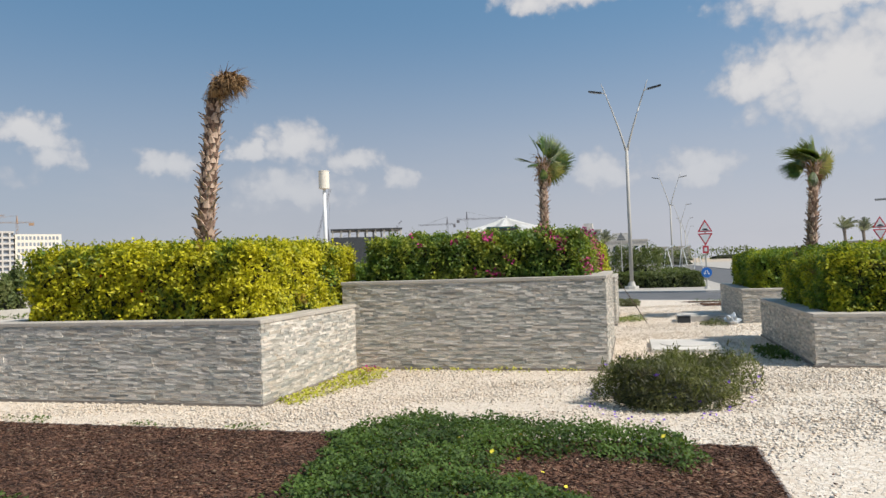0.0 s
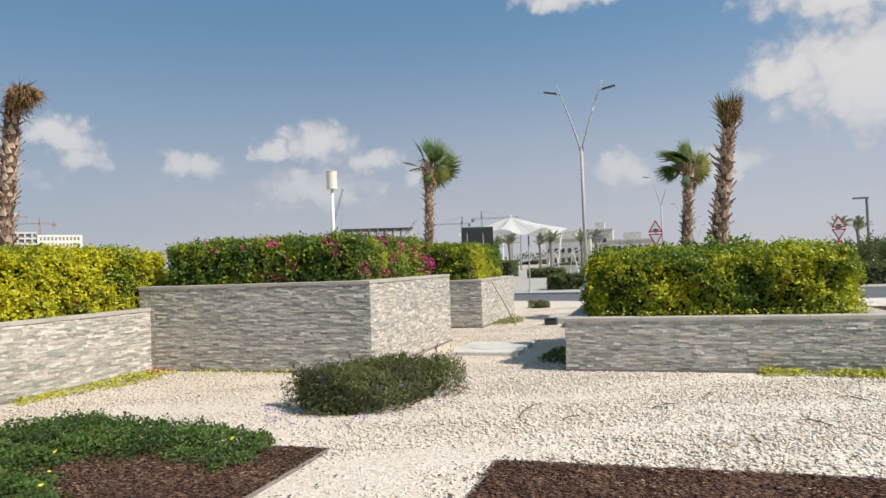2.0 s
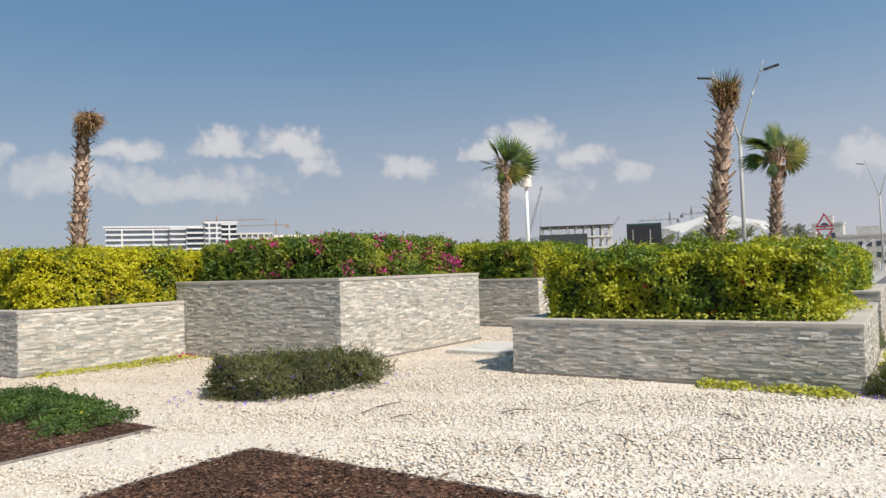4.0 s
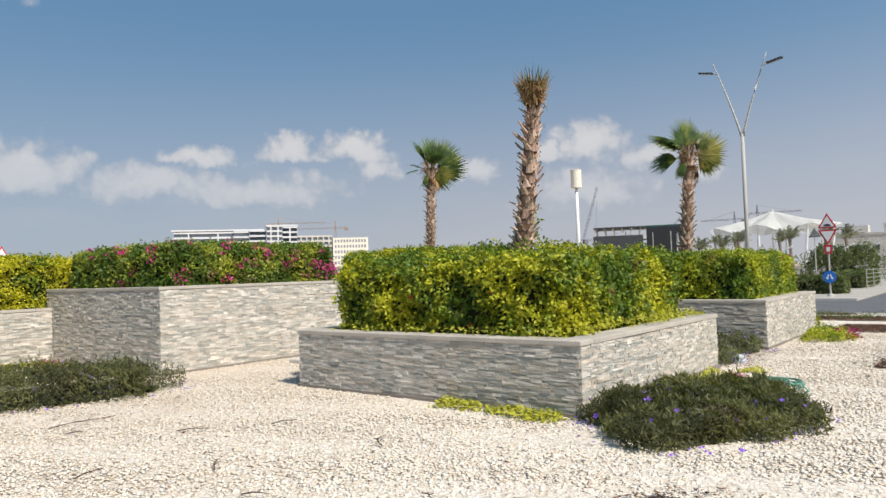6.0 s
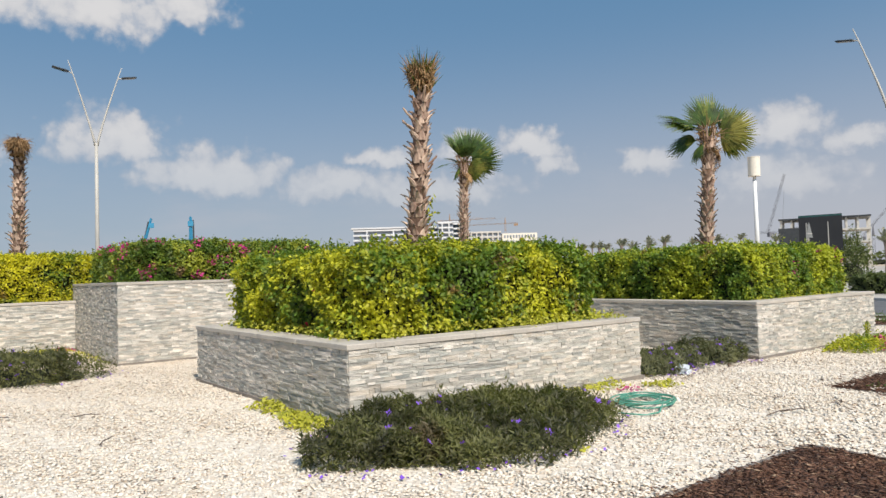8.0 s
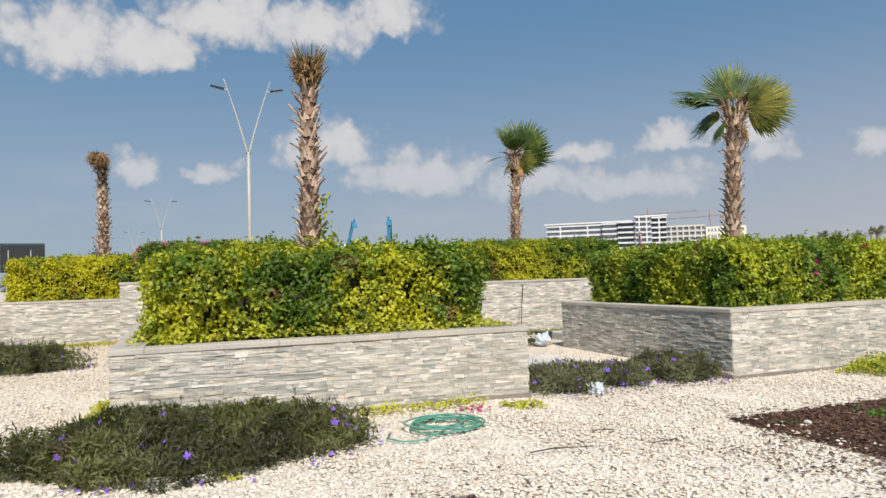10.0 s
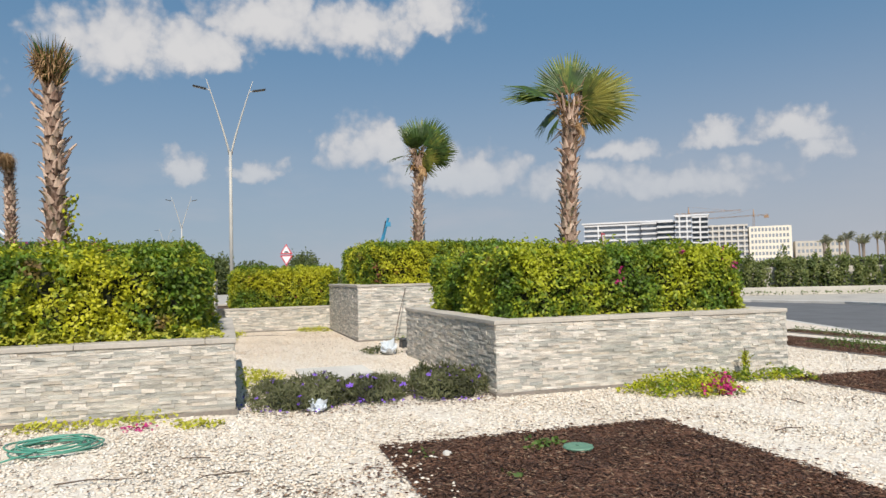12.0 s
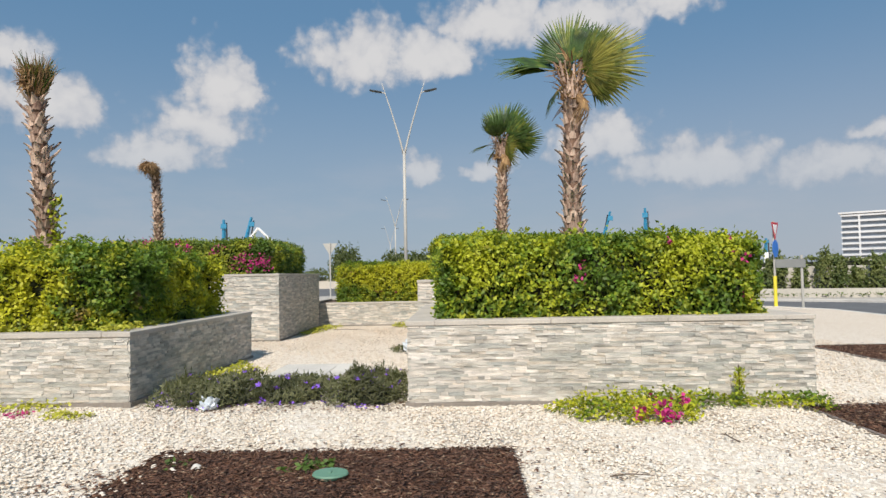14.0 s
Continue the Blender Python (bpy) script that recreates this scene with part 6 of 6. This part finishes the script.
for i in range(11):
    for j in range(7):
        part("window", boxed(36.2 + i * 2.0, 37.4 + i * 2.0, -6.12, -6.01, 2.6 + j * 3.7, 4.6 + j * 3.7), GLASS_PALE, side)

annexe = part("annexe", boxed(61, 90, -4, 8, 0, 18), BOUNDARY, hotel, "lower cream block")
for i in range(12):
    for j in range(4):
        part("window", boxed(62.2 + i * 2.3, 63.5 + i * 2.3, -4.12, -4.01, 3.0 + j * 3.9, 5.0 + j * 3.9), GLASS_PALE, annexe)
site = thing("building_site", (-96, 247, 0), "concrete building frame under construction with dark netting", "building", "", 24)
for s in range(4):
    part("floor_slab", boxed(-13, 13, -8, 8, 3.6 + s * 4.0, 4.1 + s * 4.0), CONCRETE if s < 3 else DARK, site, "bare floor slab")
for i in range(9):
    for yy in (-7, 7):
        part("column", boxed(-12.6 + i * 3.1, -12.0 + i * 3.1, yy - 0.3, yy + 0.3, 0, 15.6), CONCRETE, site)
part("netting", boxed(-13.1, 4, -8.3, -8.1, 0, 13), DARK, site, "dark netting")
for x, y, w, d, h, label in ((-26, 262, 16, 10, 9.5, "white flat-roofed villa block in the distance"), (-15, 268, 9, 9, 12.5, "stepped white block in the distance"), (-3, 258, 17, 10, 8.0, "low white building with square windows")):
    b = thing("white_building", (x, y, 0), label, "building", "white buildings on the skyline")
    # concrete grey instead of white: haze over these blocks put into their colour
    wl = part("wall", boxed(-w / 2, w / 2, -d / 2, d / 2, -0.2, h), CONCRETE, b)
    part("parapet", boxed(-w / 2 - 0.2, w / 2 + 0.2, -d / 2 - 0.2, d / 2 + 0.2, h + 0.01, h + 0.6), KERB, b)
    part("roof_room", boxed(-w / 5, w / 6, -d / 4, d / 4, h + 0.61, h + 3.0), CONCRETE, b)
    for i in range(int(w / 2.4)):
        for j in range(int(h / 3.4)):
            part("window", boxed(-w / 2 + 0.7 + i * 2.4, -w / 2 + 1.9 + i * 2.4, -d / 2 - 0.08, -d / 2 - 0.02, 1.3 + j * 3.4, 2.9 + j * 3.4), GLASS_DARK, wl)
for k in range(9):
    th = thing("pergola", (-7.5 + k * 1.7, 78 + (k % 3) * 2.2, 0), "white angled pergola beside the far path", "pergola", "white pergolas")
    part("beam", tubed([(0, 0, -0.1), (0.35, 0, 2.6), (1.3, 0, 3.1)], 0.075, 6), WHITE, th)
    part("strut", tubed([(1.1, 0, -0.1), (0.5, 0, 2.6)], 0.055, 6), WHITE, th)
slabw = part("garden_wall", boxed(-12, 3.6, 100, 100.3, -0.1, 1.0), BOUNDARY)
tagged(slabw, "pale garden wall in the distance", "wall", kind="structure")


def tower_crane(x, y, h, jib, turn, mat, label, luff=0.0):
    th = thing("tower_crane", (x, y, 0), label, "crane", "cranes on the skyline", turn)

    def lattice(name, a, b, w, n):
        bm = bmesh.new()
        a, b = Vector(a), Vector(b)
        d = (b - a).normalized()
        s = d.cross(Vector((0, 1, 0))).normalized() * w
        u = d.cross(s).normalized() * w
        for e in (s + u, s - u, -s - u, -s + u):
            tube(bm, [a + e, b + e * 0.8], 0.055, 4)
        for i in range(n):
            p, q = a.lerp(b, i / n), a.lerp(b, (i + 1) / n)
            tube(bm, [p + s + u, q - s + u], 0.045, 4), tube(bm, [p - s - u, q + s - u], 0.045, 4)
        return part(name, bm, mat, th)

    lattice("tower", (0, 0, -0.2), (0, 0, h), 0.6, int(h / 3))
    lattice("jib", (-jib * 0.28, 0, h), (jib * math.cos(luff), 0, h + jib * math.sin(luff)), 0.38, int(jib / 3))
    part("apex", tubed([(0, 0, h), (0, 0, h + 4.5)], [0.6, 0.2], 4), mat, th)
    part("tie", tubed([(0, 0, h + 4.5), (jib * 0.7 * math.cos(luff), 0, h + 0.6 + jib * 0.7 * math.sin(luff))], 0.05, 4), mat, th)
    part("counterweight", boxed(-jib * 0.28, -jib * 0.2, -0.8, 0.8, h - 2.0, h - 0.3), mat, th)
    return th


def far_at(eye, azimuth, d):
    return eye[0] + d * math.cos(radians(azimuth)), eye[1] + d * math.sin(radians(azimuth))


for azm, d, h, jib, turn, mat, luff in ((103.4, 420, 29, 22, 10, CRANE_GREY, 0.0), (105.0, 430, 27, 18, 190, CRANE_GREY, 0.0), (109.8, 400, 14, 16, 20, CRANE_GREY, 1.1), (112.6, 300, 12, 26, 170, CRANE_GREY, 0.1), (114.9, 300, 14, 22, 60, CRANE_GREY, 1.5)):
    tower_crane(*far_at((3, 2), azm, d), h, jib, turn, mat, "tower crane above a distant building site", luff)
tower_crane(*far_at((13, 17), 143.2, 500), 40, 34, 35, CRANE_RED, "ochre tower crane above the white building")
tower_crane(*far_at((13, 17), 138.6, 520), 38, 34, 215, CRANE_RED, "ochre tower crane behind the white building")


def drilling_rig(x, y, h, lean, turn, label):
    th = thing("drilling_rig", (x, y, 0), label, "rig", "blue rigs on the skyline", turn)
    part("body", boxed(-3, 3, -2, 2, 0, 3.4, bevel=0.3), CRANE_BLUE, th)
    part("leader", tubed([(0, 0, 1), (lean * h * 0.5, 0, h * 0.5), (lean * h, 0, h)], [0.8, 0.9, 0.45], 4), CRANE_BLUE, th, "blue mast")
    part("drill_string", tubed([(lean * h * 0.45 + 1.3, 0, h * 0.2), (lean * h * 0.98 + 0.9, 0, h * 0.95)], 0.32, 6), DARK, th)
    part("head", boxed(lean * h - 1.0, lean * h + 1.0, -0.8, 0.8, h * 0.86, h * 0.93), CRANE_BLUE, th)
    part("panel", boxed(lean * h * 0.4 - 0.7, lean * h * 0.4 + 1.2, -1.0, -0.85, h * 0.3, h * 0.6), WHITE, th, "white panel")
    return th


drilling_rig(-255.7, 91.4, 26, 0.0, 70, "tall blue drilling rig on the skyline")
drilling_rig(*far_at((13, 15), 168.3, 300), 27, -0.28, -104, "leaning blue drilling rig on the skyline")
drilling_rig(*far_at((13, 15), 155.8, 330), 15, 0.05, 70, "smaller blue drilling rig on the skyline")
drilling_rig(*far_at((13, 19.5), 198.7, 260), 23, 0.0, 100, "blue crane beyond the garden")
drilling_rig(*far_at((13, 19.5), 197.9, 262), 24, 0.25, 100, "leaning blue crane beyond the garden")
ar = thing("gantry_frame", (*far_at((13, 19.5), 196.1, 260), 0), "white gantry frame on the skyline", "frame", "", 100)
for a, b in (((-7, 0, 11), (0, 0, 20)), ((0, 0, 20), (6, 0, 14)), ((-7, 0, 0), (-7, 0, 11)), ((6, 0, 0), (6, 0, 14))):
    part("beam", tubed([a, b], 0.45, 6), WHITE, ar)

for k, (x, y, r, h) in enumerate(((-66, 15, 4.0, 3.2), (-74, 19, 3.5, 2.8), (-62, 24, 3.0, 2.4))):
    bush(x, y, r, 2.5, h, "dark roadside tree beyond the garden", 500 + k, 5000, LEAF_FAR, (0.34, 0.24), "tree", "trees beyond the garden")

slab("west_road", [(-78, -30), (-40, -30), (-40, 14), (-78, 9)], -0.2, 0.006 - FAR_DROP, ASPHALT, "grey asphalt apron across the road", "road")
low_wall = part("garden_wall", boxed(-81, -80.6, -12, 20, -0.2, 0.85), BOUNDARY)
tagged(low_wall, "low pale wall beyond the road", "wall", kind="structure")
for k, (x, y, r, h) in enumerate(((-86, 3.5, 4.5, 4.6), (-88, 10.5, 4.0, 4.0), (-90, 27, 4.5, 4.2), (-58, 8.6, 1.0, 1.1), (-62, 12.4, 0.9, 0.9))):
    bush(x, y, r, min(r, 2.5), h, "dark leafy tree beyond the low wall" if h > 2 else "small dark shrub on the far verge", 520 + k, 4500 if h > 2 else 900, LEAF_FAR, (0.34, 0.24) if h > 2 else (0.14, 0.09), "tree" if h > 2 else "shrub", "trees beyond the garden")

# low skyline: trees and sheds near the horizon
hg = random.Random(3)
for k in range(26):
    a, d = radians(62 + k * 5.3 + hg.uniform(-1.5, 1.5)), hg.uniform(380, 520)
    bush(10 + d * math.cos(a), 10 + d * math.sin(a), hg.uniform(14, 26), 8, hg.uniform(4.0, 7.5), "hazy clump of distant trees", 300 + k, 500, LEAF_FAR, (1.6, 1.1), "trees", "distant tree clumps")
for k in range(12):
    a, d = radians(64 + k * 12 + hg.uniform(-4, 4)), hg.uniform(420, 560)
    b = thing("shed", (10 + d * math.cos(a), 10 + d * math.sin(a), 0), "low pale building on the horizon", "building", "low buildings on the horizon", math.degrees(a) + 90)
    w, h = hg.uniform(16, 34), hg.uniform(6, 9)
    part("wall", boxed(-w / 2, w / 2, -5, 5, -0.2, h), BOUNDARY, b)
    part("roof", boxed(-w / 2 - 0.4, w / 2 + 0.4, -5.4, 5.4, h + 0.01, h + 0.6), KERB, b)
    for i in range(int(w / 4)):
        part("window", boxed(-w / 2 + 1 + i * 4, -w / 2 + 3 + i * 4, 5.02, 5.1, 2, 4), GLASS_DARK, b)
